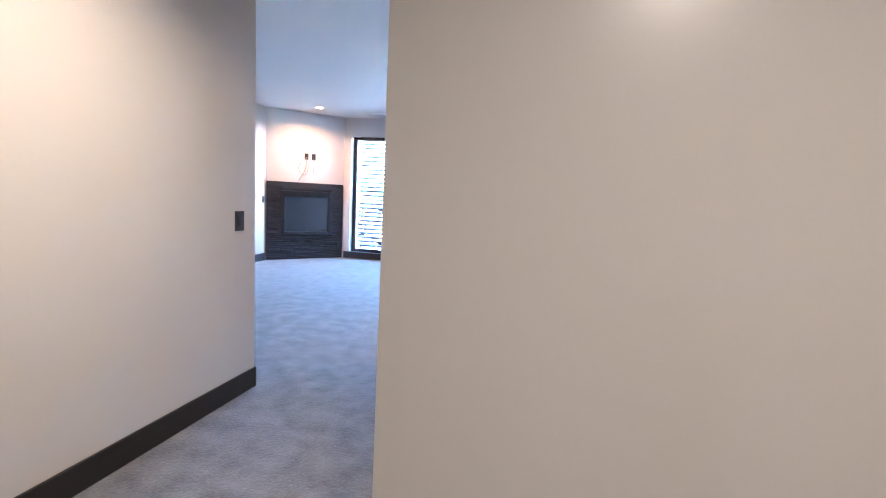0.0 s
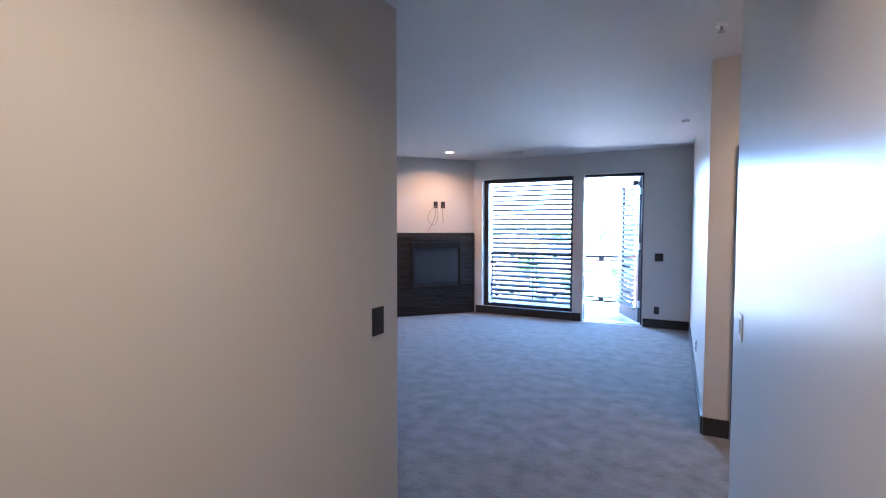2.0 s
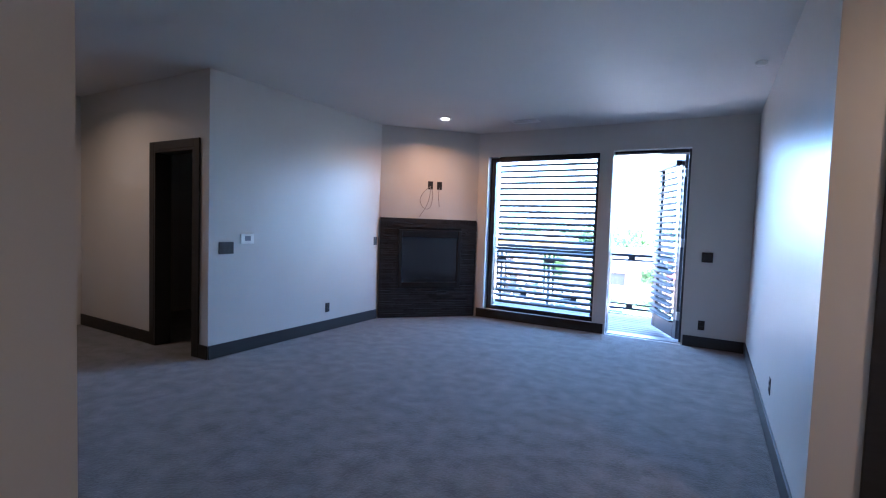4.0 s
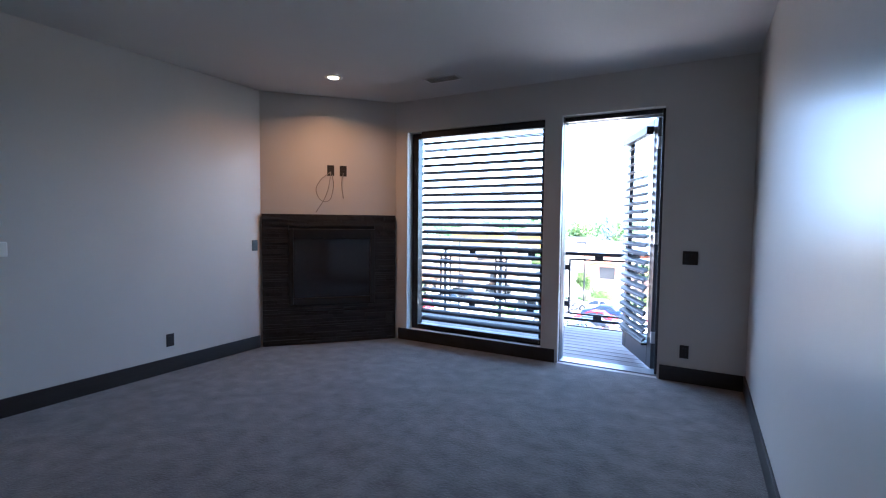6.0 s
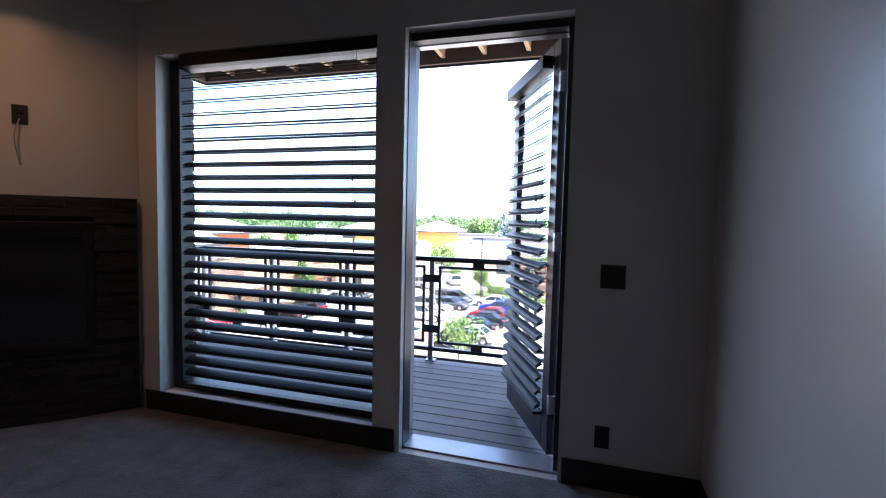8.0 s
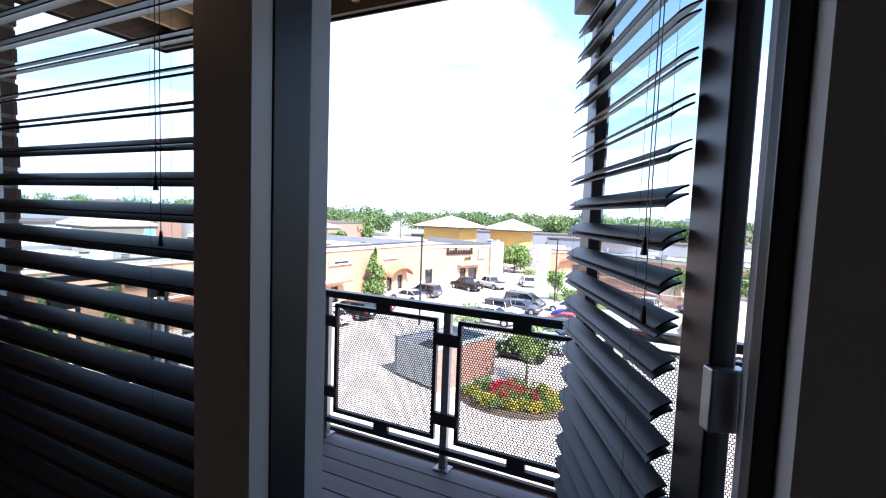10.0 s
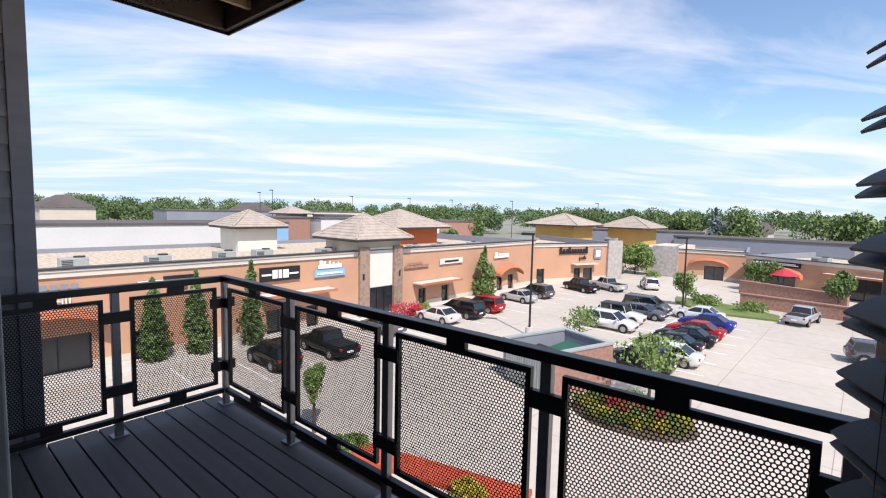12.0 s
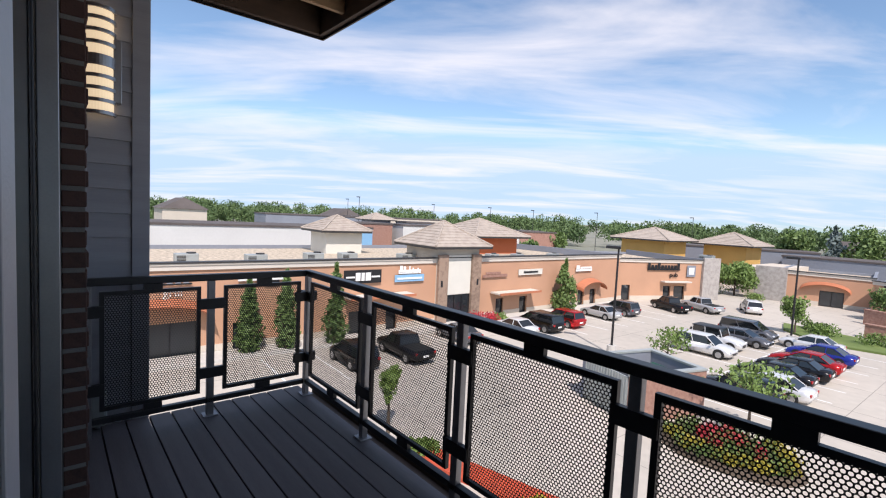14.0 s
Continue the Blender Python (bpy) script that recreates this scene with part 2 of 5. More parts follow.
def carpet_mat():
    m = material("grey_cut_pile_carpet", (0.066, 0.064, 0.060), 0.95, color2=(0.175, 0.17, 0.161), scale=7.0, fine=60, bump=0.4, spec=0.1, bump_dist=0.012)
    n, l = m.node_tree.nodes, m.node_tree.links
    n["Principled BSDF"].inputs["Sheen Weight"].default_value = 0.35
    n["Principled BSDF"].inputs["Sheen Roughness"].default_value = 0.45
    tuft = n.new("ShaderNodeTexNoise")
    tuft.inputs["Scale"].default_value, tuft.inputs["Detail"].default_value = 110, 2
    t2 = n.new("ShaderNodeTexCoord")
    l.new(t2.outputs["Object"], tuft.inputs["Vector"])
    b2 = n.new("ShaderNodeBump")
    b2.inputs["Strength"].default_value, b2.inputs["Distance"].default_value = 0.6, 0.006
    l.new(tuft.outputs["Fac"], b2.inputs["Height"])
    old = n["Principled BSDF"].inputs["Normal"].links[0].from_socket
    l.new(old, b2.inputs["Normal"])
    l.new(b2.outputs[0], n["Principled BSDF"].inputs["Normal"])
    return m


M_CARPET = carpet_mat()


# ---- mesh helpers ----
def thing(name, at=(0, 0, 0), label="", category="", group="", turn=0.0):
    ob = new(name)
    ob.empty_display_size = 0.1
    ob.matrix_world = pose(*at, 0, 0, turn)
    return tagged(ob, label, category, group)


def mesh_of(name, bm, mat, smooth=False):
    me = bpy.data.meshes.new(name)
    bm.to_mesh(me)
    bm.free()
    for mm in (mat if isinstance(mat, (list, tuple)) else [mat]):
        me.materials.append(mm)
    if smooth:
        me.shade_smooth()
    return me


def part(name, bm, mat, parent, label="", smooth=False):
    ob = new(name, mesh_of(name, bm, mat, smooth))
    ob.parent = parent
    if label:
        ob["label"] = label
    return ob


def solid(name, bm, mat, label, category, group="", kind="", smooth=False):
    return tagged(new(name, mesh_of(name, bm, mat, smooth)), label, category, group, kind)


def structure(name, bm, mat, label, category):
    return solid(name, bm, mat, label, category, "", "structure")


def box(bm, x0, x1, y0, y1, z0, z1, bevel=0.0):
    r = bmesh.ops.create_cube(bm, size=1, matrix=Matrix.LocRotScale(((x0 + x1) / 2, (y0 + y1) / 2, (z0 + z1) / 2), None, (abs(x1 - x0), abs(y1 - y0), abs(z1 - z0))))
    if bevel:
        es = list({e for v in r["verts"] for e in v.link_edges})
        bmesh.ops.bevel(bm, geom=es, offset=bevel, segments=2, profile=0.5, affect="EDGES")
    return bm


def boxes(*dims, bevel=0.0):
    bm = bmesh.new()
    for d in dims:
        box(bm, *d, bevel=bevel)
    return bm


def prism(bm, pts, z0, z1):
    lo, hi = [bm.verts.new((x, y, z0)) for x, y in pts], [bm.verts.new((x, y, z1)) for x, y in pts]
    n = len(pts)
    bm.faces.new(list(reversed(lo)))
    bm.faces.new(hi)
    for i in range(n):
        bm.faces.new((lo[i], lo[(i + 1) % n], hi[(i + 1) % n], hi[i]))
    bmesh.ops.recalc_face_normals(bm, faces=bm.faces)
    return bm


def cyl(bm, p, q, r0, r1=None, seg=12):
    p, q = Vector(p), Vector(q)
    d = q - p
    m = Matrix.Translation((p + q) / 2) @ d.to_track_quat("Z", "Y").to_matrix().to_4x4()
    bmesh.ops.create_cone(bm, cap_ends=True, segments=seg, radius1=r0, radius2=r0 if r1 is None else r1, depth=d.length, matrix=m)
    return bm


def wall_pieces(x0, x1, z0, z1, holes, thick):
    """Boxes of a wall in its own x-z plane, from y 0 to thick, round rectangular holes (a, b, bottom, top)."""
    out, x = [], x0
    for a, b, lo, hi in sorted(holes):
        if a > x:
            out.append((x, a, 0, thick, z0, z1))
        if lo > z0:
            out.append((a, b, 0, thick, z0, lo))
        if hi < z1:
            out.append((a, b, 0, thick, hi, z1))
        x = b
    if x < x1:
        out.append((x, x1, 0, thick, z0, z1))
    return out


def wall_panel(*args):
    return boxes(*wall_pieces(*args))


def lay(bm, m):
    bmesh.ops.transform(bm, matrix=m, verts=bm.verts)
    return bm


def lettering(text, size, depth, mat, parent, m, label=""):
    cu = bpy.data.curves.new("lettering", "FONT")
    cu.body, cu.size, cu.extrude, cu.align_x = text, size, depth, "CENTER"
    tmp = bpy.data.objects.new("lettering_tmp", cu)
    scene.collection.objects.link(tmp)
    me = bpy.data.meshes.new_from_object(tmp.evaluated_get(bpy.context.evaluated_depsgraph_get()))
    bpy.data.objects.remove(tmp)
    me.materials.clear()
    me.materials.append(mat)
    ob = new("lettering", me)
    ob.parent = parent
    ob.matrix_local = m
    if label:
        ob["label"] = label
    return ob


# ---- the flat: shell ----
CEIL, HALLC, T = 2.80, 2.58, 0.14
XL, YN = -4.60, 0.225
structure("floor", boxes((-7.3, 4.6, -11.7, 0.0, -0.25, 0.0)), M_CARPET, "grey cut-pile carpet with soft tread marks", "carpet floor")
structure("ceiling", boxes((-7.3, 4.6, -6.10, 0.0, CEIL, CEIL + 0.12)), M_CEIL, "smooth white painted ceiling of the living room", "ceiling")
structure("ceiling_hall", boxes((-1.9, 4.6, -11.7, -6.10, HALLC, CEIL + 0.12)), M_CEIL, "lower white painted hall ceiling", "ceiling")
WIN = (-3.405, -1.768, 0.12, 2.44)
DOOR = (-1.60, -0.68, 0.0, 2.45)
structure("wall_north", wall_panel(-7.3, 4.6, -0.25, CEIL + 0.12, [WIN, DOOR, (0.95, 2.7, 0.8, 2.5)], YN), M_WALL, "warm white painted wall with window and balcony door", "wall")
structure("wall_east", boxes((0, T, -4.0, 0, 0, CEIL)), M_WALL, "warm white satin painted wall beside the balcony door", "wall")
structure("wall_bedroom", lay(wall_panel(T, 4.6, 0, CEIL, [(0.26, 1.12, 0, 2.075)], T), Matrix.Translation((0, -4.0, 0))), M_WALL, "warm white wall with a bedroom doorway", "wall")
structure("wall_bedroom_east", boxes((4.46, 4.6, -3.86, 0, 0, CEIL)), M_WALL, "plain white bedroom wall", "wall")
bm = bmesh.new()
prism(bm, [(0.065, -5.195), (0.121, -7.858), (4.6, -7.858), (4.6, -5.195)], 0, CEIL)
structure("wall_hall_block", bm, M_WALL, "warm white painted hall wall with a sharp corner", "wall")
structure("wall_alcove_east", boxes((2.7, 2.84, -5.195, -4.0, 0, CEIL)), M_WALL, "plain white alcove end wall", "wall")
structure("wall_hall_west", prism(bmesh.new(), [(-1.40, -6.10), (-1.54, -6.10), (-1.66, -11.6), (-1.52, -11.6)], 0, CEIL), M_WALL, "warm white painted hall wall", "wall")
structure("wall_south", boxes((-7.3, -1.543, -6.24, -6.10, 0, CEIL)), M_WALL, "plain white wall behind the living room", "wall")
structure("wall_hall_south", boxes((-1.9, 4.6, -11.7, -11.601, 0, HALLC)), M_WALL, "plain white end wall of the hall", "wall")
structure("wall_hall_east", boxes((3.2, 3.34, -11.56, -7.858, 0, HALLC)), M_WALL, "plain white hall side wall", "wall")
structure("wall_west", boxes((XL - T, XL, -3.74, 0, 0, CEIL)), M_WALL, "warm white painted side wall of the living room", "wall")
structure("wall_west_hall", lay(wall_panel(-7.3, XL - T, 0, CEIL, [(-5.52, -4.82, 0, 2.07)], T), Matrix.Translation((0, -3.74, 0))), M_WALL, "warm white wall with a doorway to another room", "wall")
structure("wall_far_west", boxes((-7.3, -7.16, -6.10, 0.0, 0, CEIL)), M_WALL, "plain white end wall", "wall")
# fireplace chase across the corner
FA, FB = Vector((XL, -1.10, 0)), Vector((-3.565, 0.0, 0))
FU = (FB - FA).normalized()
FN = Vector((FU.y, -FU.x, 0))
FW = (FB - FA).length
bm = bmesh.new()
prism(bm, [(XL + 0.002, -1.098), (-3.567, -0.002), (XL + 0.002, -0.002)], 0, CEIL)
structure("wall_fireplace", bm, M_WALL, "warm white corner chase wall above the fireplace", "wall")


def skirting(name, x0, y0, x1, y1, h=0.135, t=0.016):
    """Board on the left side of the line from (x0, y0) to (x1, y1)."""
    d = Vector((x1 - x0, y1 - y0, 0))
    L = d.length
    bmk = bmesh.new()
    box(bmk, 0, L, 0.001, t, 0, h, bevel=0.003)
    lay(bmk, Matrix.Translation((x0, y0, 0)) @ Matrix.Rotation(math.atan2(d.y, d.x), 4, "Z"))
    structure(name, bmk, M_BASE, "dark espresso-stained wooden skirting board", "baseboard")


skirting("baseboard_1", 0, -4.0, 0, -0.0)
skirting("baseboard_2", -0.016, 0, -0.66, 0)
skirting("baseboard_3", -1.62, 0, -3.52, 0)
skirting("baseboard_4", XL, -1.13, XL, -3.74)
skirting("baseboard_5", 0.17, -4.0, 0.0, -4.0)
skirting("baseboard_6", -1.40, -6.10, -1.518, -11.5)
skirting("baseboard_7", 0.121, -7.858, 0.065, -5.195)
skirting("baseboard_8", 3.2, -7.858, 0.121, -7.858)
skirting("baseboard_9", -4.60, -3.74, -4.74, -3.74)
skirting("baseboard_10", -5.60, -3.74, -7.16, -3.74)
skirting("baseboard_11", -1.54, -6.10, -7.16, -6.10)
skirting("baseboard_12", 4.46, 0, T, 0)
skirting("baseboard_13", -7.16, 0, XL - T, 0)
skirting("baseboard_14", 2.7, -4.0, 1.21, -4.0)


def door_casing(name, x0, x1, top, y, thick, w=0.085):
    root = thing(name, (0, 0, 0), "dark espresso-stained wooden door casing", "door frame")
    root["kind"] = "structure"
    for a, b in ((x0 - w, x0 - 0.001), (x1 + 0.001, x1 + w)):
        part("casing", boxes((a, b, y - 0.02, y - 0.001, 0, top + w), bevel=0.004), M_BASE, root)
    part("casing", boxes((x0 - 0.001, x1 + 0.001, y - 0.02, y - 0.001, top, top + w), bevel=0.004), M_BASE, root)
    part("jamb", boxes((x0 + 0.001, x0 + 0.025, y - 0.018, y + thick + 0.01, 0, top - 0.001)), M_BASE, root)
    part("jamb", boxes((x1 - 0.025, x1 - 0.001, y - 0.018, y + thick + 0.01, 0, top - 0.001)), M_BASE, root)
    part("jamb", boxes((x0 + 0.026, x1 - 0.026, y - 0.018, y + thick + 0.01, top - 0.026, top - 0.001)), M_BASE, root)
    return root


door_casing("door_1", 0.26, 1.12, 2.075, -4.0, T)
door_casing("door_2", -5.52, -4.82, 2.07, -3.74, T)

# bedroom window seen through the doorway
bw = thing("window_2", (0, 0, 0), "dark-framed bedroom window with an upper light", "window")
bw["kind"] = "structure"
for d in ((0.95, 1.01, 0.10, 0.18, 0.8, 2.5), (2.64, 2.7, 0.10, 0.18, 0.8, 2.5), (1.011, 2.639, 0.10, 0.18, 0.8, 0.86), (1.011, 2.639, 0.10, 0.18, 2.44, 2.5), (1.011, 2.639, 0.10, 0.18, 1.86, 1.92)):
    part("window_frame", boxes(d, bevel=0.004), M_BRONZE, bw)
part("pane", boxes((1.011, 2.639, 0.135, 0.142, 0.861, 1.859)), M_GLASS, bw).visible_shadow = False
part("pane", boxes((1.011, 2.639, 0.135, 0.142, 1.921, 2.439)), M_GLASS, bw).visible_shadow = False

# ---- window, blinds and balcony door ----
w1 = thing("window_1", (0, 0, 0), "large dark-framed window with horizontal slat blind", "window")
w1["kind"] = "structure"
wx0, wx1, wz0, wz1 = WIN
for d in ((wx0 + 0.001, wx0 + 0.08, 0.115, 0.221, wz0, wz1), (wx1 - 0.06, wx1 - 0.001, 0.115, 0.221, wz0, wz1), (wx0 + 0.081, wx1 - 0.061, 0.115, 0.221, wz0, wz0 + 0.06), (wx0 + 0.081, wx1 - 0.061, 0.115, 0.221, wz1 - 0.06, wz1)):
    part("window_frame", boxes(d, bevel=0.004), M_BRONZE, w1)
part("pane", boxes((wx0 + 0.075, wx1 - 0.055, 0.209, 0.216, wz0 + 0.055, wz1 - 0.055)), M_GLASS, w1).visible_shadow = False
part("outer_trim", boxes((wx0 - 0.02, wx0 + 0.012, 0.2265, 0.287, wz0 - 0.3, wz1 + 0.3), bevel=0.003), M_ALU, w1, "bare metal outer trim")
part("window_sill", boxes((wx0 + 0.003, wx1 - 0.003, -0.012, 0.114, wz0 - 0.015, wz0 + 0.004), bevel=0.004), M_DOORW, w1, "narrow painted sill")


def slat_mesh(length, width=0.062, tilt=17):
    """A crowned slat along x, its room edge lower."""
    bms = bmesh.new()
    rows, n = [], 6
    for s in (1, -1):
        for i in range(n + 1):
            u = (i / n - 0.5)
            y, z = u * width, 0.0025 * (1 - 4 * u * u) + s * 0.0021
            a = radians(tilt)
            rows.append((y * math.cos(a) - z * math.sin(a), y * math.sin(a) + z * math.cos(a)))
    top, bot = rows[:n + 1], rows[n + 1:]
    ring = top + bot[::-1]
    a = [bms.verts.new((-length / 2, y, z)) for y, z in ring]
    b = [bms.verts.new((length / 2, y, z)) for y, z in ring]
    k = len(ring)
    for i in range(k):
        bms.faces.new((a[i], a[(i + 1) % k], b[(i + 1) % k], b[i]))
    bms.faces.new(a)
    bms.faces.new(list(reversed(b)))
    bmesh.ops.recalc_face_normals(bms, faces=bms.faces)
    return mesh_of("slat", bms, M_BLIND)


def blind(name, m, length, z_bottom, z_top, label, pitch=0.0845, tilt=21, width=0.064, cord=0.40):
    """A horizontal blind in the x-z plane of the pose m; room side at -y."""
    root = thing(name, (0, 0, 0), label, "window blind")
    root.matrix_world = m
    part("headrail", boxes((-length / 2 - 0.004, length / 2 + 0.004, -0.042, width / 2, z_top - 0.075, z_top), bevel=0.006), M_BLIND, root, "dark valance")
    me = slat_mesh(length, width, tilt)
    n = int((z_top - 0.11 - z_bottom - 0.05) / pitch)
    for i in range(n + 1):
        for k in (0, 1):
            o = new("slat", me)
            o.parent = root
            o.location = (0, 0.001 * math.sin(i * 7.3 + k), z_top - 0.125 - i * pitch - k * (0.0165 + 0.0008 * math.sin(i * 5.1)))
            o.rotation_euler = (radians(1.2 * math.sin(i * 3.7 + k * 2)), radians(0.10 * math.sin(i * 1.9 + k)), 0)
    part("bottom_rail", boxes((-length / 2, length / 2, -0.026, 0.026, z_bottom, z_bottom + 0.02), bevel=0.004), M_BLIND, root)
    for cx in (-length * 0.36, length * 0.36):
        c = bmesh.new()
        for yy in (-0.027, 0.027):
            cyl(c, (cx, yy, z_bottom + 0.02), (cx, yy, z_top - 0.07), 0.0005, seg=5)
        part("ladder_cord", c, M_BLACKPL, root)
    c = bmesh.new()
    px = length * cord
    for k, ln in ((0, 0.62), (0.018, 0.72)):
        cyl(c, (px + k, -0.05, z_top - 0.06), (px + k, -0.05, z_top - ln * 1.3), 0.0012, seg=5)
        cyl(c, (px + k, -0.05, z_top - ln * 1.3), (px + k, -0.05, z_top - ln * 1.3 - 0.035), 0.003, 0.007, seg=8)
    part("pull_cord", c, M_BLACKPL, root)
    return root


blind("window_blind", pose((-3.225 + wx1 - 0.012) / 2, 0.066, 0), wx1 - 0.012 + 3.225, wz0 + 0.06, wz1 - 0.002, "dark espresso wooden slat blind, slats tilted open")

# door frame, threshold and the open leaf
dx0, dx1, dz0, dz1 = DOOR
df = thing("door_3", (0, 0, 0), "dark-framed balcony door opening with pale outer jamb", "door frame")
df["kind"] = "structure"
part("jamb", boxes((dx0 + 0.0005, dx0 + 0.010, 0.055, 0.165, 0, dz1), bevel=0.002), M_BRONZE, df)
part("jamb", boxes((dx0 + 0.0005, dx0 + 0.007, 0.167, 0.233, -0.06, dz1), bevel=0.002), M_JAMB, df, "grey outer jamb")
part("jamb", boxes((dx1 - 0.03, dx1 - 0.001, 0.085, 0.165, 0, dz1), bevel=0.003), M_BRONZE, df)
part("jamb", boxes((dx1 - 0.03, dx1 - 0.001, 0.167, 0.233, -0.06, dz1), bevel=0.003), M_JAMB, df, "grey outer jamb")
part("door_head", boxes((dx0 + 0.0105, dx1 - 0.031, 0.085, 0.165, dz1 - 0.045, dz1 - 0.001), bevel=0.003), M_BRONZE, df)
part("door_head", boxes((dx0 + 0.0105, dx1 - 0.031, 0.167, 0.233, dz1 - 0.05, dz1 - 0.001), bevel=0.003), M_ALU, df)
part("threshold", boxes((dx0 + 0.002, dx1 - 0.002, 0.06, 0.236, -0.09, 0.010), bevel=0.004), M_ALU, df, "brushed aluminium threshold")
part("reveal_trim", boxes((dx0 + 0.0005, dx0 + 0.006, 0.001, 0.054, 0, dz1)), M_WALL, df)

LEAF = 0.895
leaf = thing("balcony_door", (-0.715, 0.255, 0.012), "open dark bronze glazed balcony door swung outwards", "door", turn=-65.6)
LW = -LEAF
H = 2.40
part("stile", boxes((-0.11, 0, -0.045, 0, 0, H), bevel=0.004), M_BRONZE, leaf)
part("stile", boxes((LW, LW + 0.11, -0.045, 0, 0, H), bevel=0.004), M_BRONZE, leaf)
part("rail", boxes((LW + 0.111, -0.111, -0.045, 0, 0, 0.22), bevel=0.004), M_BRONZE, leaf)
part("rail", boxes((LW + 0.111, -0.111, -0.045, 0, H - 0.12, H), bevel=0.004), M_BRONZE, leaf)
part("pane", boxes((LW + 0.105, -0.105, -0.026, -0.018, 0.215, H - 0.115)), M_GLASS, leaf).visible_shadow = False
for hz in (0.25, 1.2, 2.1):
    part("hinge", boxes((-0.012, 0.02, -0.05, 0.012, hz, hz + 0.11), bevel=0.003), M_ALU, leaf)
hb = bmesh.new()
cyl(hb, (LW + 0.055, -0.045, 1.0), (LW + 0.055, -0.085, 1.0), 0.012)
cyl(hb, (LW + 0.055, -0.08, 1.0), (LW + 0.165, -0.08, 1.0), 0.009)
part("handle", hb, M_ALU, leaf, "lever handle", True)
hb = bmesh.new()
cyl(hb, (LW + 0.055, -0.045, 1.12), (LW + 0.055, -0.06, 1.12), 0.026)
part("deadbolt", hb, M_ALU, leaf, "", True)
lm = pose(-0.715, 0.255, 0.012, 0, 0, -65.6) @ pose(LW / 2 - 0.04, -0.074, 0)
blind("door_blind", lm, LEAF - 0.125, 0.20, H - 0.07, "dark espresso slat blind hung on the open balcony door", tilt=30, width=0.05, cord=0.485)

# ---- fireplace ----
FM = Matrix.Translation(FA) @ Matrix.Rotation(math.atan2(FU.y, FU.x), 4, "Z")
fp = thing("fireplace", (0, 0, 0), "corner gas fireplace faced in charcoal ledger stone", "fireplace")
fp.matrix_world = FM
FT = 1.478
fx0, fx1, fz0, fz1 = 0.29, 1.25, 0.46, 1.31
part("backing", boxes((0.02, fx0 - 0.001, -0.018, -0.002, 0, FT - 0.01), (fx1 + 0.001, FW - 0.02, -0.018, -0.002, 0, FT - 0.01), (fx0, fx1, -0.018, -0.002, 0, fz0 - 0.001), (fx0, fx1, -0.018, -0.002, fz1 + 0.001, FT - 0.01)), M_FIREBOX, fp)
ins = part("insert_frame", boxes((fx0, fx0 + 0.05, -0.055, -0.002, fz0, fz1), (fx1 - 0.05, fx1, -0.055, -0.002, fz0, fz1), (fx0 + 0.051, fx1 - 0.051, -0.055, -0.002, fz1 - 0.11, fz1), (fx0 + 0.051, fx1 - 0.051, -0.055, -0.002, fz0, fz0 + 0.07), bevel=0.004), M_FIREBOX, fp, "black steel surround")
part("louvre", boxes(*[(fx0 + 0.06, fx1 - 0.06, -0.062, -0.056, fz1 - 0.10 + 0.022 * i, fz1 - 0.088 + 0.022 * i) for i in range(4)]), M_FIREBOX, ins)
part("glass", boxes((fx0 + 0.051, fx1 - 0.051, -0.024, -0.019, fz0 + 0.071, fz1 - 0.111)), material("fire_glass", (0.012, 0.013, 0.016), 0.12, vary=0.2, bump=0.0, spec=0.6), ins)
fo = thing("wall_outlet", (0, 0, 0), "black outlet set in the stone facing", "outlet", "outlets")
fo.matrix_world = FM
part("plate", boxes((1.385, 1.46, -0.052, -0.046, 0.20, 0.32), bevel=0.002), M_BLACKPL, fo)

# ---- small fittings in the flat ----
def wall_plate(name, m, w, h, mat, label, category, kind_of="outlet", group=""):
    """A cover plate in the x-z plane of m, room side at -y."""
    root = thing(name, (0, 0, 0), label, category, group)
    root.matrix_world = m
    part("plate", boxes((-w / 2, w / 2, -0.006, -0.0005, -h / 2, h / 2), bevel=0.002), mat, root)
    if kind_of == "outlet":
        for z in (-0.022, 0.022):
            part("socket", boxes((-0.016, 0.016, -0.009, -0.0062, z - 0.014, z + 0.014), bevel=0.003), mat, root)
    else:
        n = max(1, round(w / 0.07))
        for i in range(n):
            c = (i - (n - 1) / 2) * 0.046
            part("rocker", boxes((c - 0.016, c + 0.016, -0.0105, -0.0062, -0.033, 0.033), bevel=0.002), mat, root)
    return root


NORTH, WEST, EAST = (lambda x, z: pose(x, 0, z)), (lambda y, z: pose(XL, y, z, 0, 0, 90)), (lambda y, z: pose(0, y, z, 0, 0, -90))
wall_plate("light_switch", NORTH(-0.445, 1.11), 0.12, 0.12, M_BLACKPL, "black double light switch beside the balcony door", "light switch", "switch", "switches")
wall_plate("wall_outlet", NORTH(-0.465, 0.275), 0.072, 0.116, M_BLACKPL, "black wall outlet beside the balcony door", "outlet", "outlet", "outlets")
wall_plate("wall_outlet", WEST(-2.12, 0.295), 0.072, 0.116, M_BLACKPL, "black wall outlet above the skirting", "outlet", "outlet", "outlets")
wall_plate("light_switch", WEST(-1.18, 1.13), 0.072, 0.116, M_BLACKPL, "black switch beside the fireplace", "light switch", "switch", "switches")
wall_plate("light_switch", WEST(-3.555, 1.09), 0.165, 0.12, M_BLACKPL, "black triple light switch plate", "light switch", "switch", "switches")
wall_plate("wall_outlet", EAST(-2.56, 0.35), 0.072, 0.116, M_BLACKPL, "black outlet on the side wall", "outlet", "outlet", "outlets")
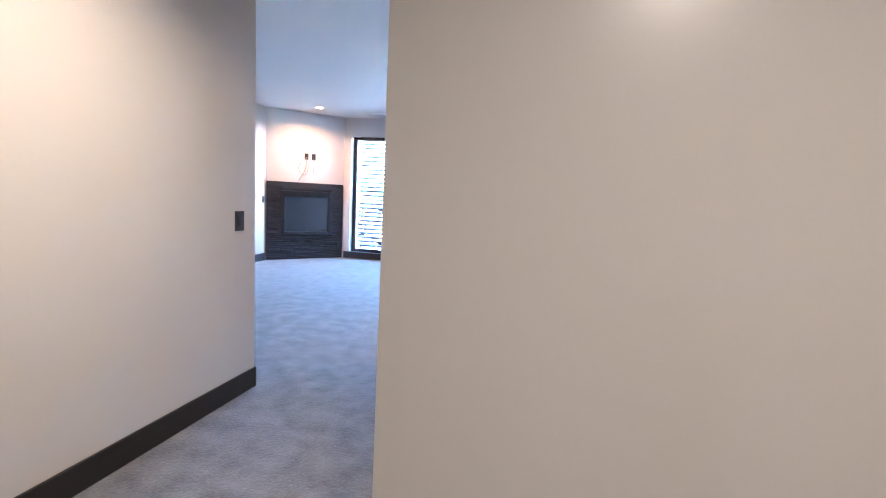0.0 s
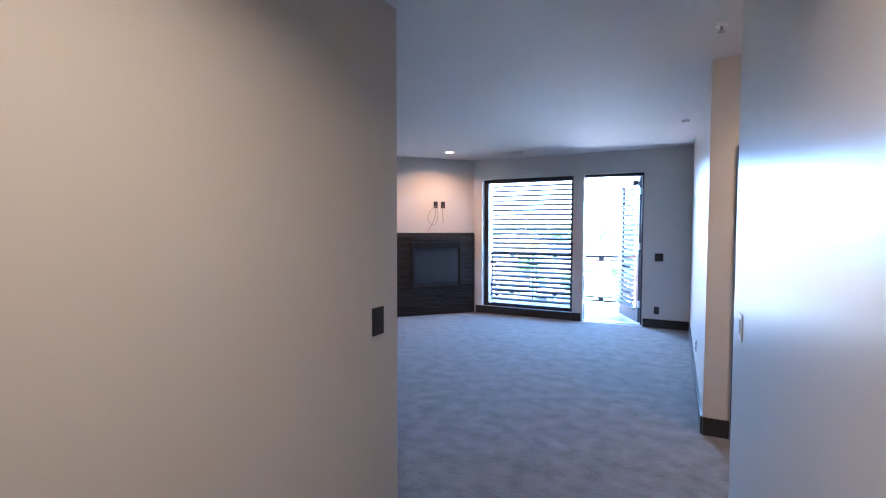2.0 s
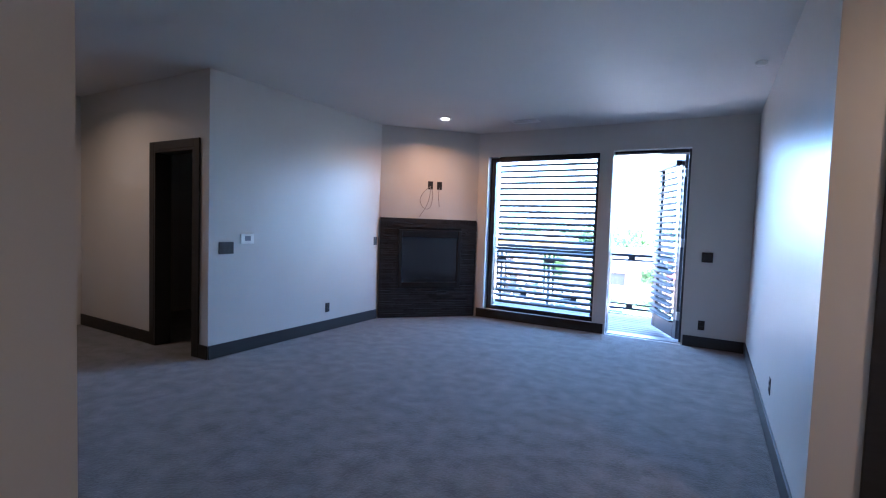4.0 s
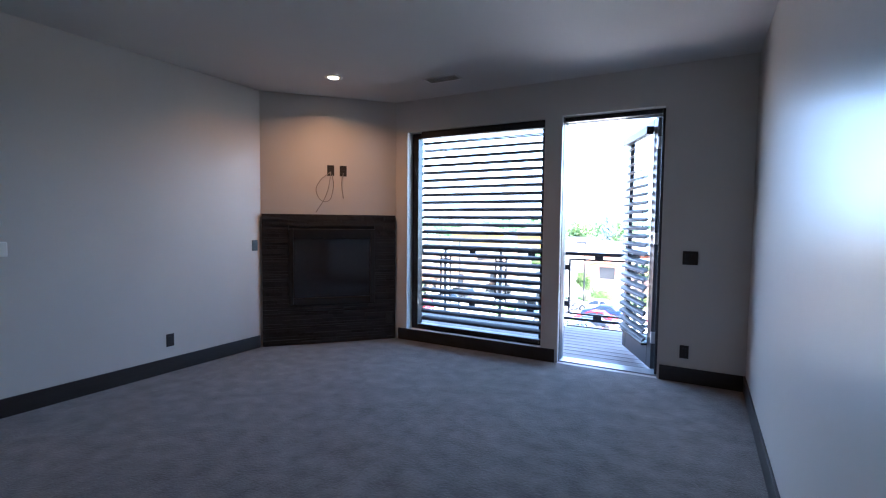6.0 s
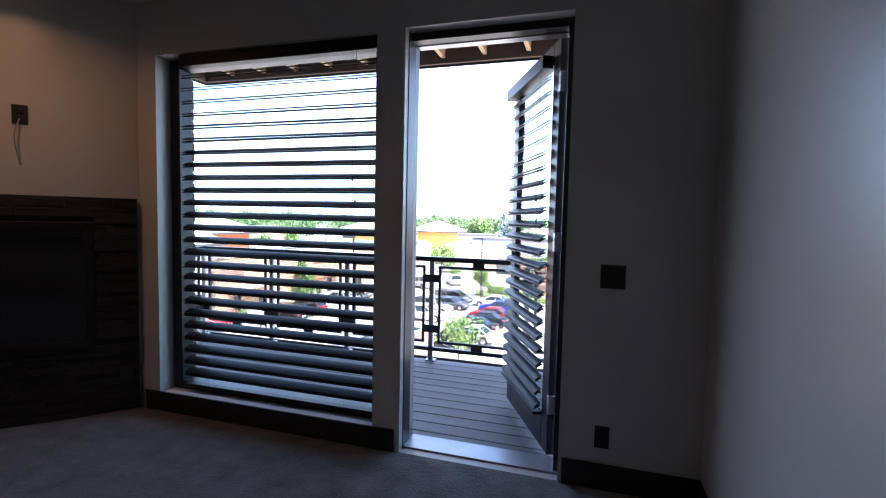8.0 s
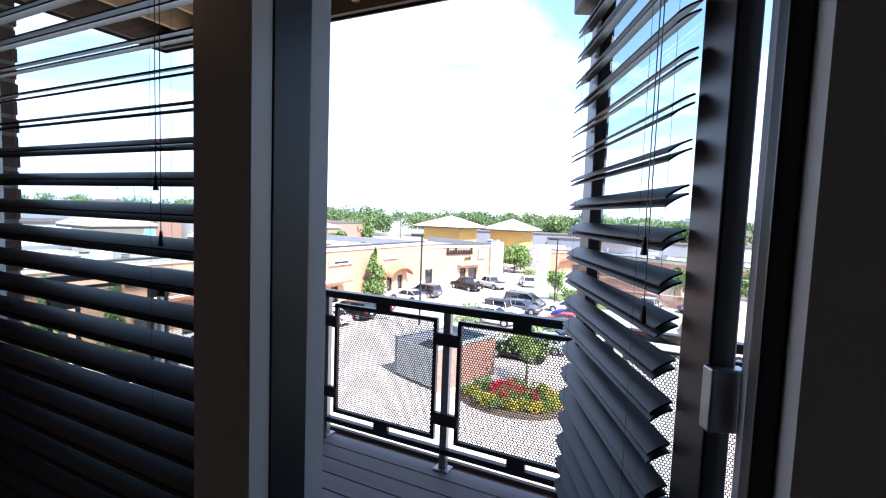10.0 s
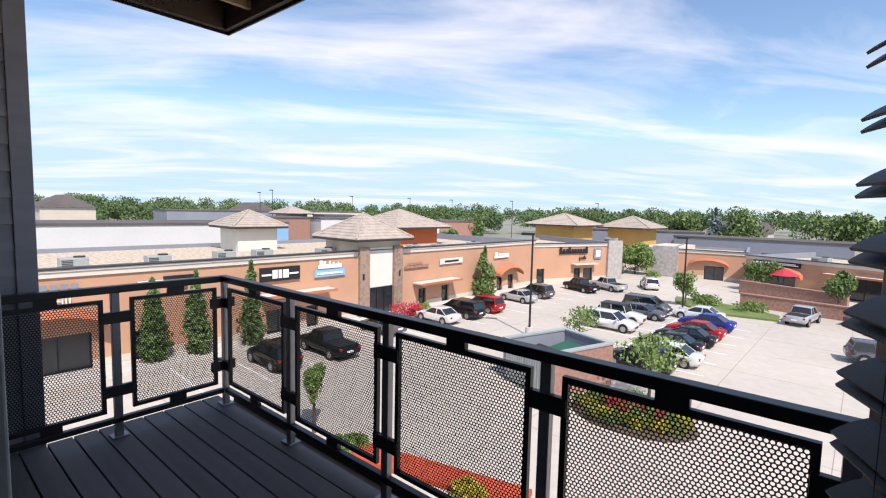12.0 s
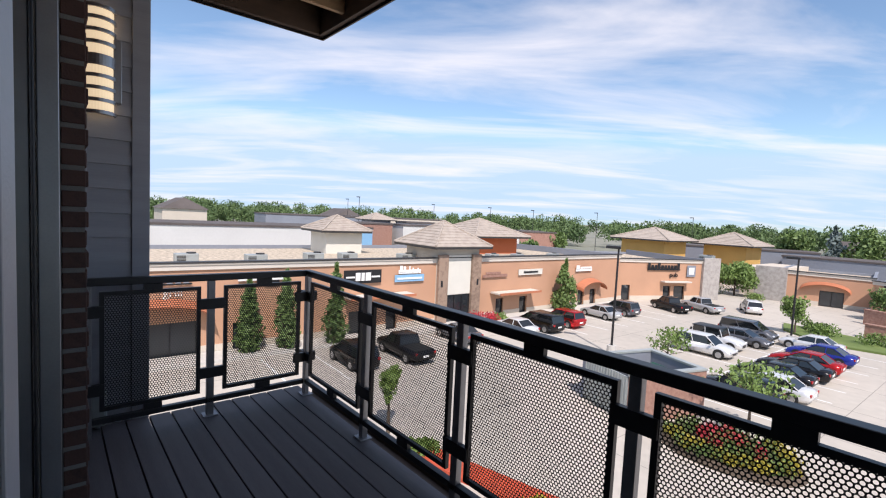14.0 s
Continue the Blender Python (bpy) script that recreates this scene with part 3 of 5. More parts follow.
wall_plate("light_switch", pose(-1.4035, -6.26, 1.142, 0, 0, 88.75), 0.085, 0.125, M_BLACKPL, "black light switch at the hall corner", "light switch", "switch", "switches")
wall_plate("light_switch", pose(0.0703, -5.45, 1.105, 0, 0, -88.8), 0.10, 0.125, M_WHITEPL, "glossy white light switch on the hall wall", "light switch", "switch", "switches")
th = thing("thermostat", (0, 0, 0), "white thermostat with a small grey screen", "thermostat")
th.matrix_world = WEST(-3.325, 1.18)
part("case", boxes((-0.08, 0.08, -0.028, -0.001, -0.052, 0.052), bevel=0.008), M_WHITEPL, th)
part("screen", boxes((-0.035, 0.035, -0.0305, -0.0285, -0.02, 0.03), bevel=0.001), M_GREYB, th)
TVX = (Vector((-4.046, -0.5, 0)) - FA).dot(FU)
for i, off in enumerate((-0.065, 0.075)):
    o = wall_plate("wall_outlet", FM @ pose(TVX + off, -0.001, 1.975), 0.078, 0.12, M_BLACKPL, "black media outlet on the chase wall", "outlet", "outlet", "outlets")
cu = bpy.data.curves.new("loose_cable", "CURVE")
cu.dimensions, cu.bevel_depth, cu.bevel_resolution = "3D", 0.0045, 2
for amp, drop, ph in ((0.16, 0.34, 0.0), (0.11, 0.46, 0.8), (0.05, 0.30, 1.7)):
    sp = cu.splines.new("BEZIER")
    pts = [(0, 0, 0), (-amp * 0.8, -0.035, -drop * 0.35), (-amp, -0.045, -drop * 0.7), (-amp * 0.35, -0.05, -drop), (amp * 0.15, -0.045, -drop * 0.55), (amp * 0.1 + 0.02 * ph, -0.03, -drop * 0.1)]
    if ph == 0.8:
        pts = [(0, -0.01, 0), (-0.02, -0.05, -0.14), (-0.06, -0.05, -0.28), (-amp * 1.5, -0.03, -drop)]
    if ph == 1.7:
        pts = [(0.14, -0.006, -0.01), (0.12, -0.03, -0.12), (0.14, -0.02, -drop)]
    sp.bezier_points.add(len(pts) - 1)
    for bp_, p in zip(sp.bezier_points, pts):
        bp_.co = p
        bp_.handle_left_type = bp_.handle_right_type = "AUTO"
cab = new("loose_cable_tmp", cu)
me = bpy.data.meshes.new_from_object(cab.evaluated_get(bpy.context.evaluated_depsgraph_get()))
bpy.data.objects.remove(cab)
me.materials.clear()
me.materials.append(M_CABLE)
cab = tagged(new("loose_cable", me), "looped pale cables hanging from the media outlet", "cable")
cab.matrix_world = FM @ pose(TVX - 0.065, -0.008, 1.96)


def downlight(x, y, z, watts, on=True, label="lit recessed ceiling downlight with white trim", color=(1.0, 0.74, 0.50)):
    root = thing("downlight", (x, y, z), label, "ceiling light", "recessed downlights")
    b = bmesh.new()
    prof = [(0.048, -0.001), (0.052, -0.006), (0.085, -0.005), (0.09, -0.0005)]
    rings = [[b.verts.new((r * math.cos(k * math.pi / 12), r * math.sin(k * math.pi / 12), zz)) for k in range(24)] for r, zz in prof]
    for r0, r1 in zip(rings, rings[1:]):
        for k in range(24):
            b.faces.new((r0[k], r0[(k + 1) % 24], r1[(k + 1) % 24], r1[k]))
    part("trim_ring", b, M_WHITEPL, root, "", True)
    b = bmesh.new()
    cyl(b, (0, 0, -0.004), (0, 0, -0.0005), 0.048, seg=24)
    part("lens", b, M_GLOW, root, "warm glowing lens")
    if watts:
        lamp_light(x, y, z - 0.012, watts, color)
    return root


downlight(-3.56, -1.08, CEIL, 0.60, color=(1.0, 0.48, 0.19))
downlight(-0.62, -7.55, HALLC, 0.34, color=(1.0, 0.64, 0.33))
downlight(1.0, -9.3, HALLC, 0.44, color=(1.0, 0.68, 0.38))
downlight(1.1, -4.9, CEIL, 0.6, color=(1.0, 0.60, 0.30))
downlight(-5.9, -4.7, CEIL, 0.3, color=(1.0, 0.60, 0.30))
for x, y in ((0.01, -4.65),):
    root = thing("fire_sprinkler", (x, y, CEIL), "chrome fire sprinkler head on the ceiling", "sprinkler", "sprinklers")
    b = bmesh.new()
    cyl(b, (0, 0, 0), (0, 0, -0.012), 0.04, 0.032, 20)
    part("escutcheon", b, M_WHITEPL, root, "", True)
    b = bmesh.new()
    cyl(b, (0, 0, -0.012), (0, 0, -0.045), 0.009, seg=10)
    cyl(b, (0, 0, -0.045), (0, 0, -0.048), 0.022, seg=16)
    part("deflector", b, M_ALU, root)
root = thing("ceiling_detector", (-0.14, -1.9, CEIL), "small white ceiling detector", "detector")
b = bmesh.new()
cyl(b, (0, 0, 0), (0, 0, -0.025), 0.045, 0.036, 20)
part("case", b, M_WHITEPL, root, "", True)
vent = thing("ceiling_vent", (-2.63, -0.56, CEIL), "white louvred ceiling air vent", "vent")
part("vent_frame", boxes((-0.18, 0.18, -0.08, -0.06, -0.008, -0.0005), (-0.18, 0.18, 0.06, 0.08, -0.008, -0.0005), (-0.18, -0.16, -0.06, 0.06, -0.008, -0.0005), (0.16, 0.18, -0.06, 0.06, -0.008, -0.0005), bevel=0.002), M_WHITEPL, vent)
part("backing", boxes((-0.16, 0.16, -0.06, 0.06, -0.002, -0.0005)), M_BLACKPL, vent)
for i in range(6):
    part("louvre", lay(boxes((-0.16, 0.16, -0.009, 0.009, -0.001, 0.001)), pose(0, -0.05 + i * 0.02, -0.006, 35)), M_WHITEPL, vent)

# lever door handle on the hall side of the closet door
lever = thing("closet_door", (0.1042, -7.06, 0), "white flush closet door with chrome lever handle", "door", turn=-88.8)
part("leaf", boxes((-0.03, 0.76, -0.004, -0.0006, 0.012, 2.03)), M_WALL, lever)
b = bmesh.new()
cyl(b, (0.02, -0.0045, 0.87), (0.02, -0.012, 0.87), 0.03, seg=20)
cyl(b, (0.02, -0.012, 0.87), (0.02, -0.062, 0.87), 0.011, seg=12)
cyl(b, (0.02, -0.058, 0.87), (0.13, -0.058, 0.87), 0.010, 0.008, 12)
part("handle", b, M_ALU, lever, "chrome lever handle", True)

# ---- balcony ----
ZD = -0.03
RX0, RY = -4.85, 1.888
structure("balcony_slab", boxes((RX0 - 0.08, 2.6, YN + 0.002, RY + 0.10, ZD - 0.30, ZD - 0.03)), M_RIM, "brown balcony framing under the deck boards", "balcony")
deck = thing("balcony_deck", (0, 0, 0), "grey composite deck boards running along the balcony", "deck")
deck["kind"] = "structure"
me = mesh_of("board", boxes((-3.8, 3.8, -0.066, 0.066, -0.028, 0), bevel=0.003), M_DECK)
for i in range(12):
    o = new("board", me)
    o.parent = deck
    o.location = (-1.26 + 0.0, YN + 0.08 + i * 0.1405, ZD + 0.0006 * math.sin(i * 5.1))
structure("pavement_ledge", boxes((RX0 - 0.085, 2.6, RY + 0.101, RY + 0.13, ZD - 0.32, ZD + 0.0)), M_RIM, "brown rim board of the balcony", "trim")
rail = thing("balcony_railing", (0, 0, 0), "black steel balcony railing with perforated infill panels", "railing")
part("top_rail", boxes((RX0 - 0.03, 2.5, RY - 0.03, RY + 0.03, 0.966, 1.014), bevel=0.004), M_RAIL, rail)
part("top_rail", boxes((RX0 - 0.03, RX0 + 0.03, 0.413, RY - 0.031, 0.966, 1.014), bevel=0.004), M_RAIL, rail)
part("bottom_rail", boxes((RX0 + 0.026, 2.5, RY - 0.02, RY + 0.02, 0.068, 0.105), bevel=0.003), M_RAIL, rail)
part("bottom_rail", boxes((RX0 - 0.02, RX0 + 0.02, 0.457, RY - 0.026, 0.068, 0.105), bevel=0.003), M_RAIL, rail)


def perforated(w, h, pitch=0.0165, r=0.0062):
    """A sheet with staggered round holes, in the x-z plane, centred."""
    vs, fs = [], []
    ry = pitch * math.sqrt(3) / 2
    R = pitch / math.sqrt(3)
    nx, nz = int(w / pitch), int(h / ry)
    for j in range(nz):
        for i in range(nx):
            cx = (i - (nx - 1) / 2 + (0.25 if j % 2 else -0.25)) * pitch
            cz = (j - (nz - 1) / 2) * ry
            k0 = len(vs)
            for k in range(6):
                a = math.pi / 6 + k * math.pi / 3
                vs.append((cx + R * math.cos(a), 0, cz + R * math.sin(a)))
            for k in range(12):
                a = math.pi / 6 + k * math.pi / 6
                vs.append((cx + r * math.cos(a), 0, cz + r * math.sin(a)))
            for k in range(6):
                o0, o1 = k0 + k, k0 + (k + 1) % 6
                i0, i1, i2 = k0 + 6 + 2 * k, k0 + 6 + 2 * k + 1, k0 + 6 + (2 * k + 2) % 12
                fs += [(o0, o1, i1), (o0, i1, i0), (o1, i2, i1)]
    mesh = bpy.data.meshes.new("perforated_sheet")
    mesh.from_pydata(vs, [], fs)
    mesh.materials.append(M_RAIL)
    return mesh


PW, PZ0, PZ1 = 0.80, 0.148, 0.925
SHEET = perforated(PW - 0.03, PZ1 - PZ0 - 0.03)
SHEET_S = perforated(0.555, PZ1 - PZ0 - 0.03)
FR = mesh_of("panel_frame", boxes((-PW / 2, PW / 2, -0.012, 0.012, PZ1 - 0.025, PZ1), (-PW / 2, PW / 2, -0.012, 0.012, PZ0, PZ0 + 0.025), (-PW / 2, -PW / 2 + 0.025, -0.012, 0.012, PZ0 + 0.025, PZ1 - 0.025), (PW / 2 - 0.025, PW / 2, -0.012, 0.012, PZ0 + 0.025, PZ1 - 0.025)), M_RAIL)
FR_S = mesh_of("panel_frame", boxes((-0.2925, 0.2925, -0.012, 0.012, PZ1 - 0.025, PZ1), (-0.2925, 0.2925, -0.012, 0.012, PZ0, PZ0 + 0.025), (-0.2925, -0.2675, -0.012, 0.012, PZ0 + 0.025, PZ1 - 0.025), (0.2675, 0.2925, -0.012, 0.012, PZ0 + 0.025, PZ1 - 0.025)), M_RAIL)
POST = mesh_of("post", boxes((-0.024, 0.024, -0.02, 0.02, ZD + 0.008, 0.9655), bevel=0.003), M_STEEL)
FOOT = mesh_of("post_foot", boxes((-0.05, 0.05, -0.045, 0.045, ZD + 0.0005, ZD + 0.0095), bevel=0.003), M_STEEL)
CLIP = mesh_of("clip", boxes((-0.092, 0.092, -0.0155, 0.0155, -0.038, 0.038), bevel=0.003), M_RAIL)
TAB = mesh_of("tab", boxes((-0.055, 0.055, -0.014, 0.014, PZ1 + 0.0005, 0.9655)), M_RAIL)
TABB = mesh_of("tab", boxes((-0.055, 0.055, -0.014, 0.014, 0.1055, PZ0 - 0.0005)), M_RAIL)


def rail_piece(name, mesh, x, y, z=0.0, turn=0.0):
    o = new(name, mesh)
    o.parent = rail
    o.location, o.rotation_euler = (x, y, z), (0, 0, radians(turn))
    return o


posts_x = [RX0 + 0.94 * i for i in range(8)]
for i, px in enumerate(posts_x):
    p = rail_piece("post", POST, px, RY)
    f = rail_piece("post_foot", FOOT, 0, 0)
    f.parent = p
    for z in (0.292, 0.798):
        rail_piece("clip", CLIP, px, RY - 0.006, z)
    if i < 7:
        cx = px + 0.47
        fr = rail_piece("panel_frame", FR, cx, RY)
        s = rail_piece("perforated_sheet", SHEET, 0, 0, (PZ0 + PZ1) / 2)
        s.parent = fr
        rail_piece("tab", TAB, cx, RY)
        rail_piece("tab", TABB, cx, RY)
p = rail_piece("post", POST, RX0, 1.15, 0, 90)
f = rail_piece("post_foot", FOOT, 0, 0)
f.parent = p
p = rail_piece("post", POST, RX0, 0.432, 0, 90)
for y in (0.432, 1.15, RY - 0.02):
    for z in (0.292, 0.798):
        rail_piece("clip", CLIP, RX0 + 0.006, y, z, 90)
for cy in (0.79, 1.53):
    fr = rail_piece("panel_frame", FR_S, RX0, cy, 0, 90)
    s = rail_piece("perforated_sheet", SHEET_S, 0, 0, (PZ0 + PZ1) / 2)
    s.parent = fr
    rail_piece("tab", TAB, RX0, cy, 0, 90)
    rail_piece("tab", TABB, RX0, cy, 0, 90)

# balcony above: rim boards, joists and deck
up = thing("upper_balcony", (0, 0, 0), "wooden joists and brown rim of the balcony above", "balcony")
up["kind"] = "structure"
part("rim_board", boxes((RX0, 2.6, RY + 0.02, RY + 0.06, 2.89, 3.17), bevel=0.004), M_RIM, up)
part("rim_board", boxes((RX0, RX0 + 0.04, YN + 0.002, RY + 0.019, 2.89, 3.17), bevel=0.004), M_RIM, up)
part("rim_flashing", boxes((RX0 - 0.012, 2.6, RY + 0.061, RY + 0.073, 2.87, 3.19)), M_BRONZE, up)
part("rim_flashing", boxes((RX0 - 0.012, RX0 - 0.001, YN + 0.002, RY + 0.06, 2.87, 3.19)), M_BRONZE, up)
part("upper_deck", boxes((RX0 - 0.02, 2.6, YN + 0.002, RY + 0.08, 3.191, 3.225)), M_RIM, up)
me = mesh_of("joist", boxes((-0.019, 0.019, YN + 0.003, RY + 0.019, 2.94, 3.19)), M_JOIST)
for i in range(18):
    o = new("joist", me)
    o.parent = up
    o.location = (RX0 + 0.42 + i * 0.41, 0, 0)

# facade of the apartment house round the balcony
YB = 0.368
house = thing("apartment_house", (0, 0, 0), "apartment house with dark brick and slate-grey lap siding", "house")
part("facade_panel", boxes((-1.764, -1.601, YN + 0.0015, YN + 0.007, -0.3, 3.08), (-0.679, 4.6, YN + 0.0015, YN + 0.007, -0.3, 3.08), (-3.404, -0.6, YN + 0.0015, YN + 0.006, 2.452, 3.08)), M_SIDING, house, "slate-grey flat facade panel")
core = part("brick_core", boxes((-5.085, -3.452, YN + 0.002, YB - 0.008, -10.5, 6.0)), M_MORTAR, house, "grey mortar behind dark brick")
sw = part("siding_wall", boxes((-9.0, -5.098, YN + 0.002, 0.785, -10.5, 6.0)), M_SIDING, house, "slate-grey lap siding wall")
part("corner_board", boxes((-5.097, -5.065, 0.695, 0.80, -10.5, 6.0), bevel=0.003), M_SIDING, sw)
part("corner_board", boxes((-5.097, -5.065, 0.405, 0.45, -10.5, 6.0), bevel=0.003), M_SIDING, sw)
part("outer_wall", boxes((-9.0, -1.0, 0.0, YN, -10.5, -0.4), (-1.0, 6.0, 0.0, YN, -10.5, -0.4), (-9.0, 9.0, 0.0, YN, CEIL + 0.13, 6.0), (4.6, 9.0, 0.0, YN, -0.4, CEIL + 0.13), (-9.0, -7.31, 0.0, YN, -0.4, CEIL + 0.13)), M_SIDING, house)
part("roof_slab", boxes((-9.0, 9.0, -14.0, YN, 6.0, 6.3)), M_DKROOF, house)

# weatherproof outlet box low on the siding
ob_ = thing("outdoor_outlet", (-5.064, 0.50, ZD), "pale grey weatherproof outlet cover above the deck", "outlet")
part("cover", boxes((0.0, 0.085, -0.05, 0.05, 0.02, 0.27), bevel=0.02), M_HVAC, ob_)
part("conduit", cyl(bmesh.new(), (0.03, 0, 0.0), (0.03, 0, 0.02), 0.014, seg=10), M_ALU, ob_)

# wall sconce
sc = thing("wall_sconce", (-5.064, 0.508, 2.05), "half-round metal wall sconce with banded amber glass", "wall lamp")
part("mounting_plate", boxes((0.0, 0.05, 0.055, 0.125, 0.09, 0.49), bevel=0.004), M_ALU, sc, "brushed metal back plate")
b = bmesh.new()
NS = 16
ring = [(0.10 * math.sin(math.pi * k / NS) + 0.012, 0.0 - 0.085 * math.cos(math.pi * k / NS)) for k in range(NS + 1)]
lo = [b.verts.new((x, y, 0.02)) for x, y in ring]
hi = [b.verts.new((x, y, 0.66)) for x, y in ring]
for k in range(NS):
    b.faces.new((lo[k], lo[k + 1], hi[k + 1], hi[k]))
b.faces.new(lo + [])
b.faces.new(list(reversed(hi)))
part("shade", b, M_SCONCE, sc, "softly lit amber glass")


def half_band(z0, z1, grow):
    b = bmesh.new()
    rr = [((0.10 + grow) * math.sin(math.pi * k / NS) + 0.012, -(0.085 + grow) * math.cos(math.pi * k / NS)) for k in range(NS + 1)]
    inner = [((0.099) * math.sin(math.pi * k / NS) + 0.012, -(0.084) * math.cos(math.pi * k / NS)) for k in range(NS + 1)]
    q = [[b.verts.new((x, y, z)) for x, y in s] for s, z in ((rr, z0), (rr, z1), (inner, z1), (inner, z0))]
    for a, c in ((0, 1), (1, 2), (3, 0)):
        for k in range(NS):
            b.faces.new((q[a][k], q[a][k + 1], q[c][k + 1], q[c][k]))
    bmesh.ops.recalc_face_normals(b, faces=b.faces)
    return b


for i, z in enumerate([0.0, 0.075, 0.15, 0.225, 0.43, 0.505, 0.58, 0.65]):
    part("band", half_band(z, z + 0.022, 0.014), M_ALU, sc)
part("band", half_band(0.30, 0.37, 0.010), M_ALU, sc, "wide metal waist band")

# ---- car park and shops ----
BEFORE_YARD = set(scene.objects)
G = -6.7
structure("ground", boxes((-1500, 1500, -400, 2500, G - 1.0, G - 0.02)), M_GROUND, "open ground with grass and roads to the horizon", "ground")
structure("road", boxes((-90, 60, 0.9, 120, G - 0.5, G)), M_CONC, "pale sunlit concrete car park", "car park")


def line_mark(x0, y0, x1, y1, w=0.10):
    d = Vector((x1 - x0, y1 - y0, 0))
    b = lay(boxes((0, d.length, -w / 2, w / 2, 0.004, 0.007)), Matrix.Translation((x0, y0, G)) @ Matrix.Rotation(math.atan2(d.y, d.x), 4, "Z"))
    return solid("parking_line", b, M_PAINTW, "worn white parking bay line", "road marking", "parking bay lines", "structure")


for i in range(15):
    line_mark(-20.9, 9.0 + 2.75 * i, -26.2, 9.0 + 2.75 * i)
for i in range(8):
    y = 25.2 + 2.6 * i
    line_mark(-6.4, y, -16.4, y)
line_mark(-11.4, 25.2, -11.4, 43.4)
for i in range(6):
    line_mark(-13.0 + i * 0.7, 28.0, -11.5 + i * 0.7, 30.8, 0.12)
# concrete joints
b = bmesh.new()
for i in range(20):
    box(b, -26, 20, 3 + i * 4.5, 3.03 + i * 4.5, G + 0.001, G + 0.003)
for i in range(10):
    box(b, -24 + i * 4.6, -23.97 + i * 4.6, 1, 90, G + 0.001, G + 0.003)
structure("road_joint", b, M_JOINT, "thin dark expansion joints in the concrete", "road joint")
structure("pavement", boxes((-28.4, -26.6, 0.9, 47.0, G, G + 0.14)), M_WALKC, "raised pale pavement in front of the shops", "pavement")
structure("pavement_red", lay(boxes((-3.2, 3.2, -0.5, 0.5, 0, 0.16)), pose(-10.4, 10.75, G, 0, 0, 14)), M_REDC, "red-painted kerb strip", "kerb")


def opening_unit(parent, x, w, z0, h, door=False):
    """A storefront bay on a facade at local y 0, street side at -y."""
    name = "door" if door else "window"
    o = part(name, boxes((x - w / 2, x - w / 2 + 0.07, -0.05, 0.05, z0, z0 + h), (x + w / 2 - 0.07, x + w / 2, -0.05, 0.05, z0, z0 + h), (x - w / 2 + 0.07, x + w / 2 - 0.07, -0.05, 0.05, z0 + h - 0.08, z0 + h), (x - w / 2 + 0.07, x + w / 2 - 0.07, -0.05, 0.05, z0, z0 + 0.1)), M_BRONZE, parent)
    p = part("pane", boxes((x - w / 2 + 0.071, x + w / 2 - 0.071, -0.01, 0.01, z0 + 0.101, z0 + h - 0.081)), M_STORE, o)
    if w > 1.6:
        part("mullion", boxes((x - 0.03, x + 0.03, -0.045, -0.011, z0 + 0.101, z0 + h - 0.081)), M_BRONZE, o)
    return o


def shop_block(name, a, b, top, depth, bays, mat, label):
    """A shop building whose facade runs from a to b (street on its right hand going a to b); local x along the facade, y inward."""
    a, b = Vector((*a, G)), Vector((*b, G))
    d = b - a
    L = d.length
    root = thing(name, (0, 0, 0), label, "shop building")
    root.matrix_world = Matrix.Translation(a) @ Matrix.Rotation(math.atan2(d.y, d.x), 4, "Z")
    h = top - G
    holes = [(x - w / 2, x + w / 2, z0, z0 + hh) for x, w, z0, hh, dr in bays]
    for d in wall_pieces(0, L, 0, h, holes, 0.35):
        part("wall", boxes(d), mat, root)
    for d in ((0, L, depth - 0.3, depth, 0, h - 0.38), (0, 0.3, 0.351, depth - 0.301, 0, h), (L - 0.3, L, 0.351, depth - 0.301, 0, h)):
        part("rear_wall", boxes(d), M_GREYB, root, "plain grey rear or side wall")
    part("roof", boxes((0.301, L - 0.301, 0.352, depth - 0.302, h - 0.85, h - 0.70)), M_ROOFG, root, "pale gravel roof")
    part("cornice", boxes((-0.04, L + 0.04, -0.10, -0.002, h - 0.42, h - 0.16), (-0.06, L + 0.06, -0.16, -0.002, h - 0.159, h - 0.05), bevel=0.015), M_CORN, root, "pale moulded cornice")
    part("coping", boxes((-0.08, L + 0.08, -0.20, 0.40, h - 0.049, h + 0.03)), M_PARDARK, root, "dark metal coping")
    edges = sorted(bays)
    for s, e in zip([0] + [x + w / 2 for x, w, *_ in edges], [x - w / 2 for x, w, *_ in edges] + [L]):
        if e - s > 0.05:
            part("plinth", boxes((s, e, -0.06, -0.002, 0, 0.5)), M_STUCCO_B, root, "tan stone plinth")
    for x, w, z0, hh, dr in bays:
        lay_o = opening_unit(root, x, w, z0, hh, dr)
        lay_o.location = (0, 0.2, 0)
    part("interior_floor", boxes((0.31, L - 0.31, 2.2, 2.35, 0, h - 0.9)), M_GREYB, root)
    return root


def awning_flat(root, x, w, z):
    o = part("canopy", boxes((x - w / 2, x + w / 2, -1.25, -0.07, z, z + 0.14), bevel=0.02), M_CORN, root, "flat entrance canopy")
    part("canopy_edge", boxes((x - w / 2 - 0.02, x + w / 2 + 0.02, -1.29, -1.251, z - 0.02, z + 0.17)), M_AWN, o)


